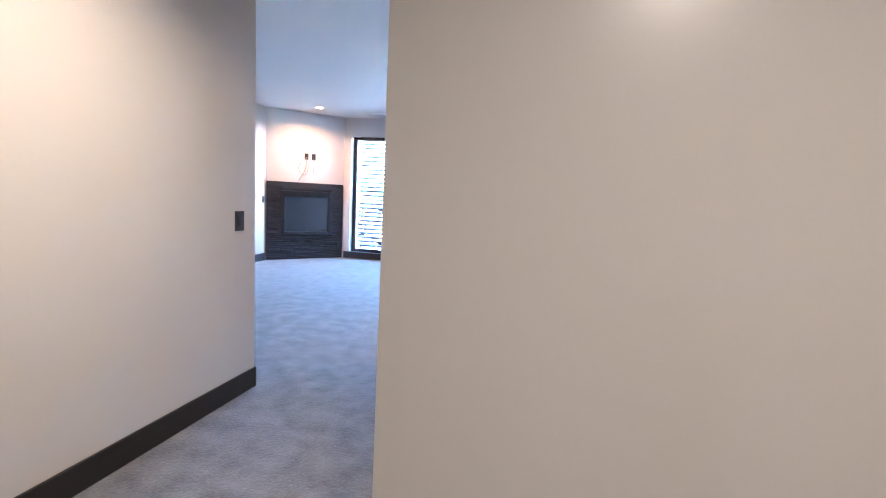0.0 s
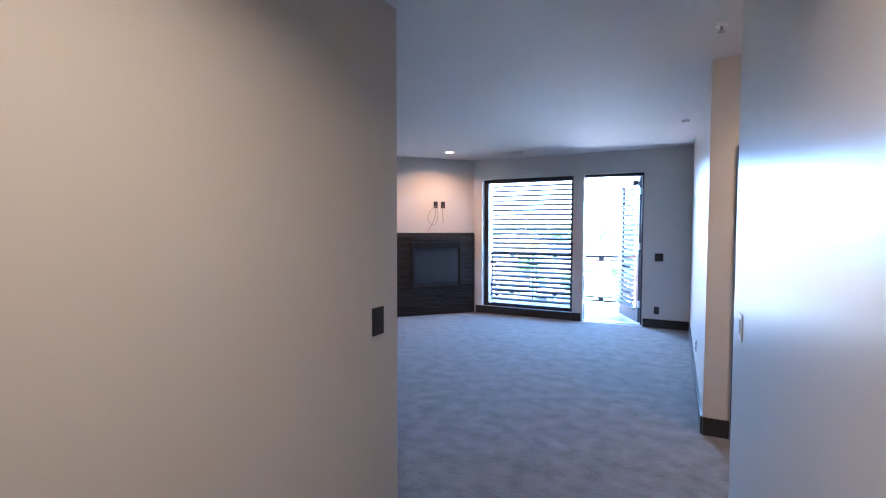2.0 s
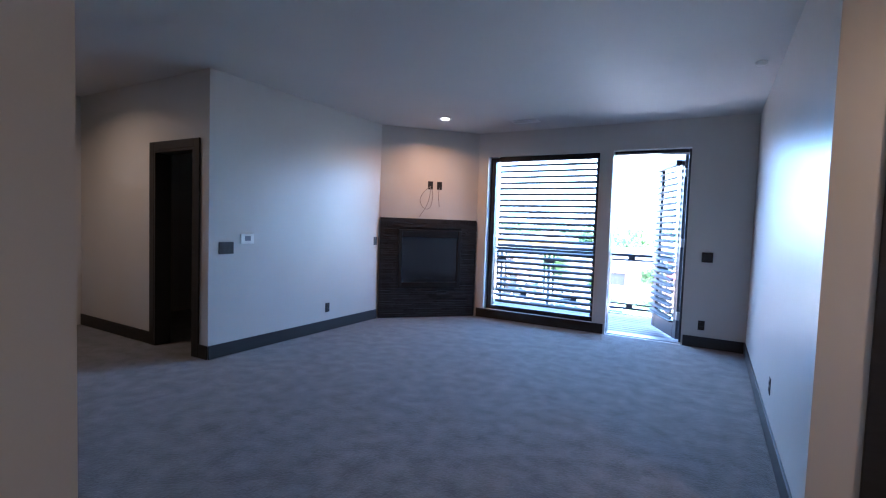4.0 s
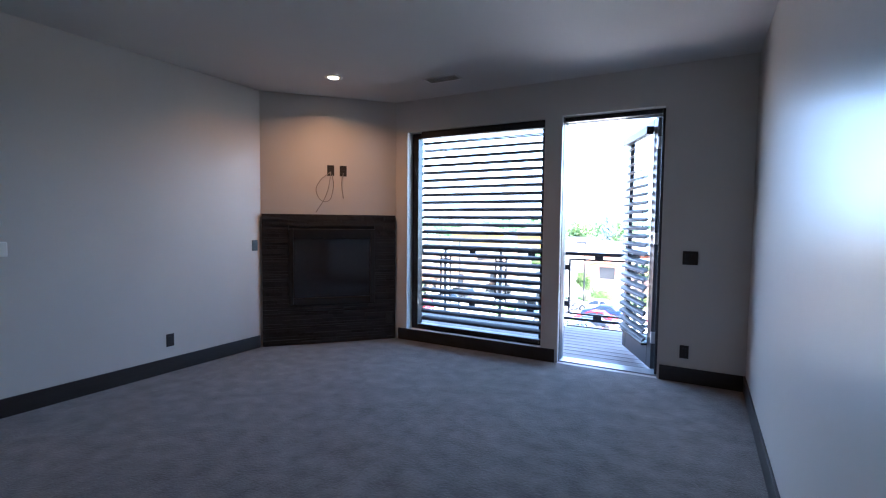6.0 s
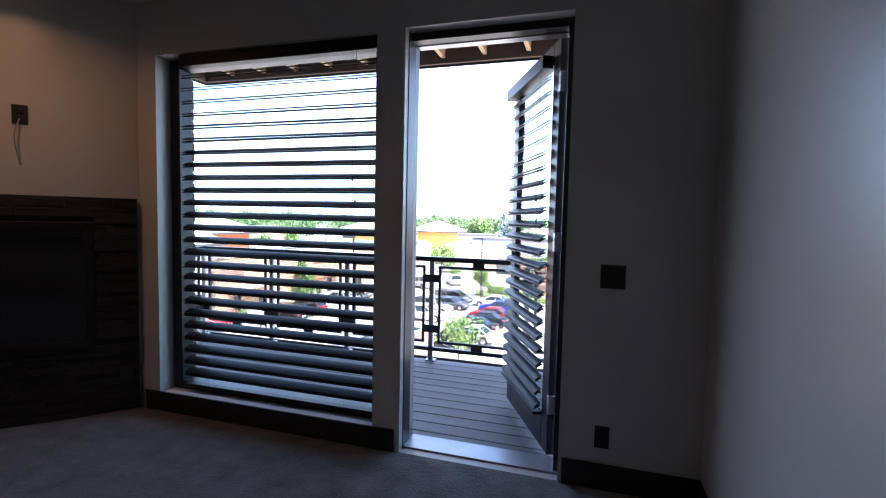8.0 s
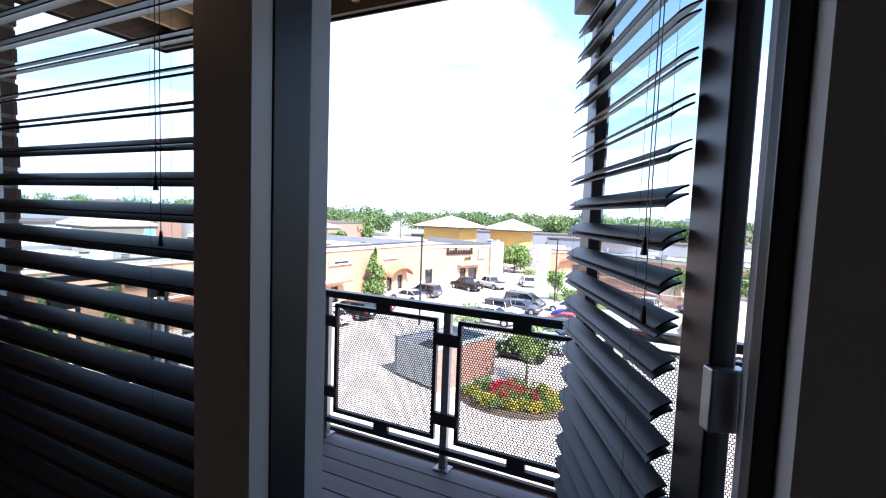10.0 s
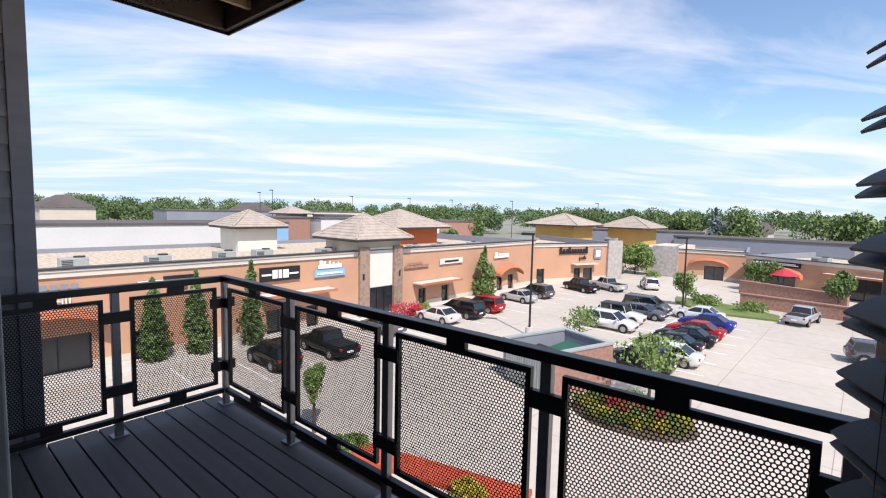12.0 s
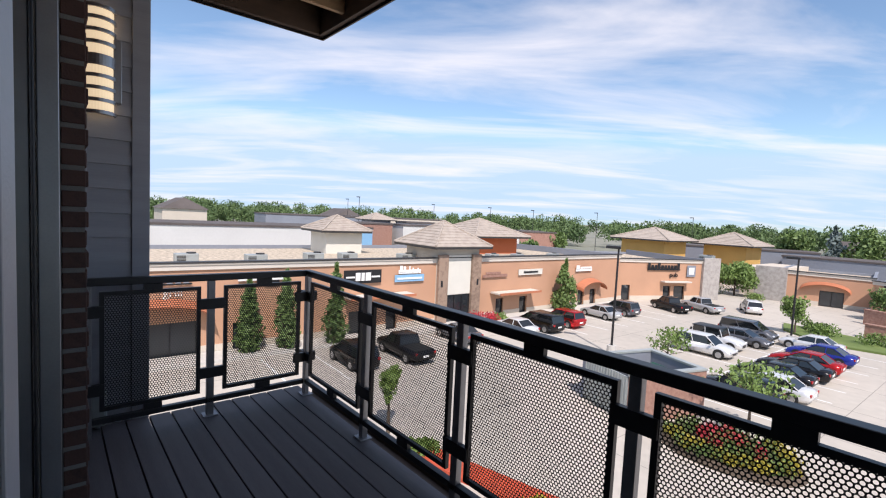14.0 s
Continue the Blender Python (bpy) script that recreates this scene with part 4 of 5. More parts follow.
def awning_arch(root, x, w, z, rise=0.8, out=0.9):
    b = bmesh.new()
    n = 14
    for y0 in (-0.01,):
        arc = [(x - w / 2 * math.cos(math.pi * k / n), z + rise * math.sin(math.pi * k / n)) for k in range(n + 1)]
        outer = [b.verts.new((px, -0.07, pz + 0.25)) for px, pz in arc]
        front = [b.verts.new((px, -out, pz - 0.05)) for px, pz in arc]
        under = [b.verts.new((px, -out + 0.05, pz - 0.12)) for px, pz in arc]
        back = [b.verts.new((px, -0.07, pz + 0.10)) for px, pz in arc]
        for k in range(n):
            for r0, r1 in ((outer, front), (front, under), (under, back), (back, outer)):
                b.faces.new((r0[k], r0[k + 1], r1[k + 1], r1[k]))
    bmesh.ops.recalc_face_normals(b, faces=b.faces)
    part("arched_awning", b, M_AWN, root, "arched orange awning")


def hvac(x, y, z, s=1.0, turn=0.0):
    r = thing("rooftop_unit", (x, y, z), "grey rooftop air-conditioning unit", "air conditioner", "rooftop units", turn)
    part("cabinet", boxes((-0.9 * s, 0.9 * s, -0.6 * s, 0.6 * s, 0.12, 1.0 * s), bevel=0.03), M_HVAC, r)
    part("curb", boxes((-0.95 * s, 0.95 * s, -0.65 * s, 0.65 * s, 0, 0.119)), M_PARDARK, r)
    part("grille", boxes(*[(-0.8 * s, -0.1 * s, -0.6 * s - 0.012, -0.6 * s - 0.001, 0.2 + 0.09 * i, 0.25 + 0.09 * i) for i in range(int(7 * s))]), M_PARDARK, r)
    b2 = bmesh.new()
    cyl(b2, (0.4 * s, 0, 1.0 * s), (0.4 * s, 0, 1.0 * s + 0.08), 0.38 * s, seg=18)
    part("fan_guard", b2, M_PARDARK, r)


# long shop row along x = -28.5
A0, A1 = -14.0, 47.2
yA = lambda y: y - A0
baysA = [(yA(24.5), 2.5, 0.0, 1.7, False), (yA(29.3), 0.9, 0, 1.55, True), (yA(32.2), 0.95, 0, 1.55, True), (yA(40.6), 1.0, 0, 1.6, True), (yA(42.6), 1.0, 0, 1.6, True),
         (yA(18.6), 0.9, 0, 1.55, True), (yA(16.2), 1.8, 0, 1.6, False), (yA(8.6), 1.0, 0, 1.6, True), (yA(5.0), 2.6, 0, 1.9, False), (yA(0.0), 2.6, 0, 1.8, False)]
rowA = shop_block("shop_row", (-28.5, A0), (-28.5, A1), -1.58, 17.0, baysA, M_STUCCO, "long terracotta stucco shop row with pale cornice")
awning_flat(rowA, yA(30.6), 5.0, 2.05)
awning_flat(rowA, yA(17.3), 5.0, 2.6)
awning_arch(rowA, yA(41.8), 4.0, 1.7)
awning_arch(rowA, yA(4.4), 5.2, 2.1, 0.9)
for y, x in ((10.4, -32.4), (14.6, -33.0), (17.2, -32.8), (31.0, -31.5), (34.0, -31.2), (6.5, -33.5), (21.6, -31.5), (39.0, -31.0)):
    hvac(x, y, -2.28, 0.62 if y > 30 else 0.72, 90)


def plain_sign(root, name, x0, x1, z0, z1, mat, bars, bar_mat, label):
    x0, x1 = min(x0, x1), max(x0, x1)
    s = part(name, boxes((x0, x1, -0.16, -0.105, z0, z1), bevel=0.01), mat, root, label)
    for (bx0, bx1, bz0, bz1) in bars:
        W, Hh = x1 - x0, z1 - z0
        part("sign_bar", boxes((x0 + bx0 * W, x0 + bx1 * W, -0.20, -0.161, z0 + bz0 * Hh, z0 + bz1 * Hh)), bar_mat, s)
    return s


zz = lambda z: z - G
plain_sign(rowA, "sign_board", yA(17.6), yA(14.8), zz(-3.2), zz(-2.3), M_SIGNK, [(0.30, 0.42, 0.2, 0.8), (0.45, 0.53, 0.2, 0.8), (0.56, 0.70, 0.2, 0.8), (0.05, 0.28, 0.42, 0.54), (0.72, 0.95, 0.42, 0.54)], M_SIGNW, "black sign board with pale marks")
plain_sign(rowA, "sign_board", yA(21.2), yA(18.7), zz(-3.25), zz(-2.75), M_SIGNB, [(0.08, 0.92, 0.35, 0.6)], M_SIGNW, "pale blue sign strip with a white bar")
plain_sign(rowA, "sign_script", yA(20.9), yA(19.0), zz(-2.68), zz(-2.40), M_SIGNW, [(0.04, 0.16, 0.5, 2.1), (0.2, 0.3, 0.5, 1.9), (0.44, 0.5, 0.4, 1.9), (0.6, 0.66, 0.4, 1.5), (0.82, 0.88, 0.4, 1.4)], M_SIGNW, "white script sign")
plain_sign(rowA, "sign_board", yA(34.4), yA(31.3), zz(-3.25), zz(-2.75), M_CREAM, [(0.2, 0.8, 0.35, 0.65)], M_SIGNK, "cream sign board with a dark bar")
plain_sign(rowA, "sign_letters", yA(29.9), yA(27.1), zz(-3.3), zz(-3.05), M_REDBR, [(0.1, 0.7, 1.1, 1.8)], M_REDBR, "dark red raised sign")
plain_sign(rowA, "sign_letters", yA(42.0), yA(39.4), zz(-3.2), zz(-2.95), M_SIGNW, [(0.0, 0.2, 1.0, 2.4), (0.25, 0.95, 1.1, 1.8)], M_SIGNW, "white raised sign")
plain_sign(rowA, "sign_letters", yA(11.2), yA(8.3), zz(-2.7), zz(-2.5), M_SIGNW, [(0.4, 0.95, 1.0, 2.0), (0.5, 0.8, -1.0, 0.0)], M_SIGNK, "white swoosh-shaped sign")
s1 = plain_sign(rowA, "sign_letters", yA(6.0), yA(3.6), zz(-2.75), zz(-2.66), M_SIGNK, [(0.02 + 0.16 * i, 0.13 + 0.16 * i, 1.0, 5.0) for i in range(6)], M_GREYB, "grey raised block sign")
lettering("grill", 0.62, 0.03, M_SIGNW, rowA, Matrix.Translation((yA(5.1), -0.12, zz(-3.35))) @ Matrix.Rotation(radians(90), 4, "X"), "white letters")
# wall lamps on the facade
for y in (22.7, 26.3, 10.95):
    o = part("facade_lamp", boxes((yA(y) - 0.1, yA(y) + 0.1, -0.42, -0.12, 2.9, 3.4), bevel=0.04), M_SIGNK, rowA, "black lantern wall lamp")


def hip_tower(name, cx, cy, w, base, eave, apex, over, wall, label, turn=0.0):
    r = thing(name, (cx, cy, base), label, "tower", turn=turn)
    h, e, p = w / 2, eave - base, apex - base
    part("wall", boxes((-h, h, -h, h, 0, e)), wall, r)
    b = bmesh.new()
    o = h + over
    rows = 9
    # stepped courses of tiles up to a point
    for i in range(rows):
        f0, f1 = i / rows, (i + 1) / rows
        z0, z1 = e + (p - e) * f0, e + (p - e) * f1
        r0, r1 = o * (1 - f0), o * (1 - f1)
        v0 = [b.verts.new((sx * r0, sy * r0, z0 + 0.05)) for sx, sy in ((-1, -1), (1, -1), (1, 1), (-1, 1))]
        v1 = [b.verts.new((sx * max(r1, 0.01), sy * max(r1, 0.01), z1)) for sx, sy in ((-1, -1), (1, -1), (1, 1), (-1, 1))]
        vb = [b.verts.new((sx * r0, sy * r0, z0)) for sx, sy in ((-1, -1), (1, -1), (1, 1), (-1, 1))]
        for k in range(4):
            b.faces.new((v0[k], v0[(k + 1) % 4], v1[(k + 1) % 4], v1[k]))
            b.faces.new((vb[k], vb[(k + 1) % 4], v0[(k + 1) % 4], v0[k]))
    rf = part("roof", b, M_TILE, r, "hipped taupe tile roof")
    hb2 = bmesh.new()
    for sx, sy in ((-1, -1), (1, -1), (1, 1), (-1, 1)):
        cyl(hb2, (sx * o, sy * o, e + 0.06), (0, 0, p + 0.04), 0.09, 0.07, 6)
    part("ridge_tiles", hb2, M_TILE, rf)
    part("eaves_board", boxes((-o, o, -o, o, e - 0.18, e - 0.01)), M_PARDARK, r, "dark eaves board")
    return r


tw = hip_tower("entrance_tower", -30.5, 24.5, 4.2, G, -0.72, 1.15, 0.75, M_STUCCO_B, "entrance tower with hipped tile roof and stone piers")
for y0 in (22.4, 25.75):
    part("stone_pier", boxes((2.103, 2.4, y0 - 24.5, y0 - 24.5 + 0.9, 0, 5.35), bevel=0.02), M_FSTONE, tw, "brown fieldstone pier")
part("cream_panel", boxes((2.103, 2.2, -1.15, 1.2, 2.25, 5.3)), M_CREAM, tw, "large cream panel")
o = part("window", boxes((2.103, 2.14, -1.15, 1.2, 0.1, 2.2)), M_STORE, tw)
part("mullion", boxes(*[(2.141, 2.18, y - 0.03, y + 0.03, 0.1, 2.2) for y in (-1.12, -0.35, 0.4, 1.17)]), M_BRONZE, o)
hip_tower("roof_tower", -41.3, 20.2, 3.5, -2.4, -0.2, 1.15, 0.7, M_CREAM, "cream roof tower with hipped tile roof")
hip_tower("roof_tower", -40.5, 37.4, 6.2, -4.4, -0.35, 1.50, 1.1, material("orange_render", (0.48, 0.13, 0.05), 0.85, vary=0.08, scale=0.4, bump=0.1), "orange roof tower with hipped tile roof")
hip_tower("roof_tower", -38.0, 72.0, 6.8, -5.0, -0.35, 1.45, 1.3, M_YELLOW, "ochre tower with hipped tile roof")
hip_tower("roof_tower", -42.5, 80.5, 4.6, -5.0, -0.3, 1.2, 1.0, material("red_render", (0.50, 0.10, 0.05), 0.85, vary=0.08, scale=0.4, bump=0.1), "red tower with hipped tile roof")
hip_tower("roof_tower", -30.5, 82.0, 6.0, -5.0, -0.65, 1.25, 1.3, M_YELLOW, "ochre tower with hipped tile roof")
hip_tower("roof_tower", -82.0, 47.5, 4.2, -6.7, 0.3, 1.6, 0.9, M_GREYB, "grey roof tower with hipped tile roof")

# pub block, set at an angle
pubL = (Vector((-29.0, 47.4)) - Vector((-24.0, 60.0))).length
pub = shop_block("pub_building", (-29.0, 47.4), (-24.0, 60.0), -2.05, 16.0, [(6.9, 1.0, 0.0, 1.6, True), (8.6, 1.5, 0.0, 1.6, False), (1.4, 1.1, 0, 1.7, True)], M_STUCCO, "terracotta stucco pub building with stone end pier")
part("stone_pier", boxes((pubL - 2.0, pubL + 0.4, -0.35, -0.002, 0, 4.9), bevel=0.02), M_FSTONE2, pub, "grey fieldstone end pier")
part("canopy", boxes((5.9, 9.6, -0.8, -0.07, 2.05, 2.2), bevel=0.02), M_CORN, pub)
plain_sign(pub, "sign_letters", 4.0, 8.4, zz(-3.3), zz(-3.12), M_SIGNK, [(0.0 + 0.1 * i, 0.075 + 0.1 * i, 0.5, 4.6 if i in (0, 3, 9) else 3.2) for i in range(10)], M_SIGNK, "black gothic sign")
lettering("pub", 0.75, 0.03, M_SIGNK, pub, Matrix.Translation((7.6, -0.12, zz(-4.05))) @ Matrix.Rotation(radians(90), 4, "X"), "black letters")
plain_sign(pub, "crest", 9.4, 10.6, zz(-4.0), zz(-2.7), M_GREYB, [(0.2, 0.8, 0.2, 0.8)], M_SIGNW, "small grey crest")

# far side: arcade, coffee house and further shops
arc = shop_block("arcade_building", (-20.4, 68.3), (-11.5, 69.6), -2.9, 14.0, [(5.4, 2.2, 0.0, 1.8, False)], M_STUCCO, "terracotta arcade with a wide arched entrance")
awning_arch(arc, 4.8, 4.6, 1.7, 0.9, 0.6)
part("stone_pier", boxes((-2.0, 1.2, -0.5, -0.002, 0, 4.1), bevel=0.02), M_FSTONE2, arc, "grey fieldstone pier")
dC = Vector((12.1, -4.4)).normalized()
c0, c1 = Vector((-11.4, 67.8)), Vector((-11.4, 67.8)) + dC * 62
cof = shop_block("coffee_house", tuple(c0), tuple(c1), -3.05, 16.0, [(3.6, 3.6, 0, 2.3, False), (11.5, 3.0, 0, 2.3, False), (19, 3.0, 0, 2.3, False), (27, 3.0, 0, 2.3, False), (36, 4.0, 0, 2.3, False)], M_STUCCO, "terracotta coffee house and shops with dark sign")
awning_arch(cof, 3.6, 5.2, 1.5, 1.0, 0.6)
plain_sign(cof, "sign_board", 1.0, 5.9, zz(-4.0), zz(-3.45), M_SIGNK, [(0.05 + 0.09 * i, 0.115 + 0.09 * i, 0.25, 0.75) for i in range(5)] + [(0.55, 0.95, 0.3, 0.45), (0.55, 0.9, 0.55, 0.68)], M_SIGNW, "black sign board with white marks")
awning_flat(cof, 11.5, 6.5, 2.4)
awning_flat(cof, 23, 9, 2.4)
plain_sign(cof, "sign_letters", 10, 14, zz(-4.3), zz(-4.1), M_REDBR, [(0.1, 0.9, 1.0, 2.0)], M_REDBR, "dull red raised sign")
for s in (6, 10, 15, 20, 27, 35):
    q = c0 + dC * s + Vector((4.4, 12.1)).normalized() * 4
    hvac(q.x, q.y, -3.75, 0.9, -20)
hvac(-27.5, 66.0, -2.75, 0.9)
bm2 = boxes((-25.0, -20.6, 70.5, 82, G, -3.0))
solid("link_building", bm2, M_STUCCO_B, "tan stucco building behind the courtyard", "building")
# patio wall with red parasol
solid("patio_wall", lay(boxes((0, 9.5, -0.2, 0.2, 0, 1.35), (-0.05, 9.55, -0.25, 0.25, 1.351, 1.45)), Matrix.Translation((-10.5, 60.0, G)) @ Matrix.Rotation(math.atan2(-4.4, 12.1), 4, "Z")), M_REDBR, "brick patio wall with stone cap", "wall")
solid("patio_wall", lay(boxes((0, 8.5, -0.2, 0.2, 0, 1.1), (-0.05, 8.55, -0.25, 0.25, 1.101, 1.2)), Matrix.Translation((-9.6, 47.5, G)) @ Matrix.Rotation(math.atan2(-1.0, 8.0), 4, "Z") @ pose(0, 4.5, 0)), M_REDBR, "brick retaining wall with stone cap", "wall")
par = thing("patio_parasol", (-7.0, 62.5, G), "red patio parasol on a pole", "parasol")
b = bmesh.new()
cyl(b, (0, 0, 0), (0, 0, 2.5), 0.03, seg=8)
part("pole", b, M_BRONZE, par)
b = bmesh.new()
bmesh.ops.create_cone(b, cap_ends=True, segments=8, radius1=1.5, radius2=0.05, depth=0.7, matrix=Matrix.Translation((0, 0, 2.5)))
part("canopy", b, M_FLR, par)

# courtyard lawn
bm3 = bmesh.new()
prism(bm3, [(-10.2, 45.2), (-5.4, 46.2), (-5.6, 48.4), (-9.0, 50.6), (-14.5, 51.5), (-13.6, 48.3)], G, G + 0.15)
solid("lawn_island", bm3, M_GRASS, "raised grass island in the car park", "lawn", kind="structure")

# dumpster enclosure
enc = thing("dumpster_enclosure", (-11.1, 21.0, G), "brick dumpster enclosure with grey gates", "enclosure", turn=-19.7)
part("wall", boxes((1.4, 1.6, -2.07, 2.07, 0, 2.0)), M_REDBR, enc)
part("wall", boxes((-1.6, -1.4, -2.07, 2.07, 0, 2.0)), M_GREYB, enc, "grey concrete wall")
part("wall", boxes((-1.399, 1.399, 1.87, 2.07, 0, 2.0)), M_GREYB, enc, "grey concrete wall")
for d in ((1.36, 1.64, -2.11, 2.11, 2.001, 2.10), (-1.64, -1.36, -2.11, 2.11, 2.001, 2.10), (-1.359, 1.359, 1.83, 2.11, 2.001, 2.10)):
    part("cap", boxes(d, bevel=0.01), M_HVAC, enc, "pale grey metal coping")
for x0, x1 in ((-1.38, -0.02), (0.02, 1.38)):
    g = part("gate", boxes((x0, x1, -2.09, -2.03, 0.15, 1.95)), M_HVAC, enc, "grey metal gate")
    part("gate_rib", boxes(*[(x0 + 0.08 + 0.17 * i, x0 + 0.12 + 0.17 * i, -2.12, -2.091, 0.17, 1.93) for i in range(8)]), M_HVAC, g)
for k, yy in enumerate((-0.9, 0.8)):
    dm = thing("dumpster", (0, 0, 0), "green wheeled dumpster with a dark lid" if k == 0 else "green wheeled dumpster with a green lid", "dumpster", "dumpsters")
    dm.matrix_world = enc.matrix_world @ pose(-0.1 + 0.2 * k, yy, 0.0)
    part("bin", boxes((-0.9, 0.9, -0.65, 0.65, 0.15, 1.4), bevel=0.03), M_GREEN, dm)
    part("lid", lay(boxes((-0.92, 0.92, -0.67, 0.67, 0, 0.06), bevel=0.02), pose(0, 0, 1.52, 9)), M_GREEN if k else M_SIGNK, dm)
    for wx in (-0.7, 0.7):
        for wy in (-0.45, 0.45):
            part("wheel", cyl(bmesh.new(), (wx - 0.04, wy, 0.075), (wx + 0.04, wy, 0.075), 0.075, seg=10), M_TYRE, dm)


def light_pole(x, y, top, turn=0.0):
    r = thing("parking_lamp", (x, y, G), "tall black parking-lot lamp post with box head", "street lamp", "parking lamps", turn)
    b = bmesh.new()
    cyl(b, (0, 0, 0.6), (0, 0, top - G), 0.075, 0.06, 10)
    part("pole", b, M_SIGNK, r)
    b = bmesh.new()
    cyl(b, (0, 0, 0), (0, 0, 0.6), 0.28, seg=16)
    part("base", b, M_WALKC, r, "concrete base")
    part("lamp_head", boxes((-0.75, 0.12, -0.2, 0.2, top - G - 0.02, top - G + 0.16), bevel=0.03), M_SIGNK, r)


light_pole(-16.95, 27.9, 0.05, 25)
light_pole(-11.7, 43.3, -0.35, 10)
light_pole(6.5, 44.0, -0.3, -30)
light_pole(-60.0, -2.0, 1.6, 0)


# ---- cars ----
def car(kind, x, y, heading, color, label, rough=0.22, metal=0.35):
    r = thing("parked_car", (x, y, G), label, "car", "parked cars", heading)
    paint = material("car_paint", color, rough, metal, vary=0.05, bump=0.0)
    P = {  # length, width, belt, roof, (bonnet height), cabin stations x: base rear, roof rear, roof front, base front
        "sedan": (4.75, 1.82, 0.95, 1.45, 0.90, -1.75, -1.0, 0.25, 1.15),
        "suv": (4.70, 1.88, 1.08, 1.70, 1.02, -2.20, -1.95, 0.35, 1.15),
        "van": (5.0, 1.95, 1.10, 1.76, 1.00, -2.35, -2.15, 0.60, 1.60),
        "pickup": (5.5, 1.95, 1.12, 1.78, 1.08, -0.75, -0.55, 0.75, 1.40),
        "jeep": (4.4, 1.85, 1.15, 1.85, 1.10, -1.95, -1.90, 0.45, 0.70),
    }[kind]
    L, W, belt, roof, bon, cr, rr, rf, cf = P
    w = W / 2
    hl = L / 2
    tail = belt if kind != "sedan" else 1.0
    st = [(-hl, 0.86, 0.50, tail - 0.22), (-hl + 0.10, 0.95, 0.34, tail - 0.05), (-hl + 0.5, 1.0, 0.26, tail), (cr + 0.1, 1.0, 0.24, belt), (cf - 0.1, 1.0, 0.24, belt - 0.02), (cf + 0.35, 0.99, 0.25, bon), (hl - 0.45, 0.95, 0.27, bon - 0.10), (hl - 0.10, 0.86, 0.32, bon - 0.24), (hl, 0.74, 0.46, bon - 0.38)]
    if kind == "pickup":
        st = [(-hl, 0.95, 0.5, 1.0), (-hl + 0.08, 1.0, 0.42, 1.06), (cr - 0.1, 1.0, 0.38, 1.08), (cr, 1.0, 0.36, belt), (cf - 0.1, 1.0, 0.36, belt), (cf + 0.3, 0.99, 0.36, bon), (hl - 0.35, 0.96, 0.38, bon - 0.06), (hl - 0.05, 0.92, 0.42, bon - 0.18), (hl, 0.85, 0.5, bon - 0.3)]
    b = bmesh.new()
    rings = []
    for sx, f, zl, zt in st:
        ww = w * f
        sec = [(-ww * 0.90, zl), (-ww * 0.99, zl + 0.16), (-ww, (zl + zt) / 2 + 0.05), (-ww * 0.97, zt - 0.10), (-ww * 0.86, zt), (0, zt + 0.035), (ww * 0.86, zt), (ww * 0.97, zt - 0.10), (ww, (zl + zt) / 2 + 0.05), (ww * 0.99, zl + 0.16), (ww * 0.90, zl)]
        rings.append([b.verts.new((sx, yy, z)) for yy, z in sec])
    n = len(rings[0])
    for r0, r1 in zip(rings, rings[1:]):
        for k in range(n):
            b.faces.new((r0[k], r0[(k + 1) % n], r1[(k + 1) % n], r1[k]))
    b.faces.new(rings[0])
    b.faces.new(list(reversed(rings[-1])))
    bmesh.ops.recalc_face_normals(b, faces=b.faces)
    body = part("body", b, paint, r, "", True)
    b = bmesh.new()
    t = 0.035
    base = [(cr, w * 0.92), (cf, w * 0.92)]
    lo = [b.verts.new(p) for p in ((cr, -w * 0.90, belt - t), (cf, -w * 0.88, belt - t), (cf, w * 0.88, belt - t), (cr, w * 0.90, belt - t))]
    inset = 0.90 if kind in ("jeep", "van") else 0.76
    hi = [b.verts.new(p) for p in ((rr, -w * inset, roof - 0.05), (rf, -w * inset, roof - 0.05), (rf, w * inset, roof - 0.05), (rr, w * inset, roof - 0.05))]
    for k in range(4):
        b.faces.new((lo[k], lo[(k + 1) % 4], hi[(k + 1) % 4], hi[k]))
    b.faces.new(hi)
    bmesh.ops.recalc_face_normals(b, faces=b.faces)
    part("glasshouse", b, M_CARGL, r, "dark car glass")
    b = boxes((rr - 0.06, rf + 0.05, -w * inset - 0.02, w * inset + 0.02, roof - 0.075, roof), bevel=0.03)
    rp = part("roof", b, paint if kind != "jeep" else M_SIGNK, r, "", True)
    # pillars
    for s in (-1, 1):
        for (bx, tx) in ((cr + 0.03, rr + 0.02), (cf - 0.03, rf - 0.02), ((cr + cf) / 2 - 0.15, (rr + rf) / 2 - 0.1)):
            part("pillar", cyl(bmesh.new(), (bx, s * w * 0.90, belt - 0.03), (tx, s * (w * inset + 0.012), roof - 0.05), 0.04, seg=6), paint, r)
    if kind == "pickup":
        part("cargo_bed", boxes((-hl + 0.12, cr - 0.12, -w * 0.82, w * 0.82, 1.085, 1.125)), M_TYRE, r, "dark cargo bed")
    if kind == "jeep":
        b = bmesh.new()
        cyl(b, (-hl - 0.2, 0, 1.0), (-hl, 0, 1.0), 0.38, seg=18)
        part("spare_wheel", b, M_TYRE, r)
    rad = 0.34 if kind == "sedan" else 0.38
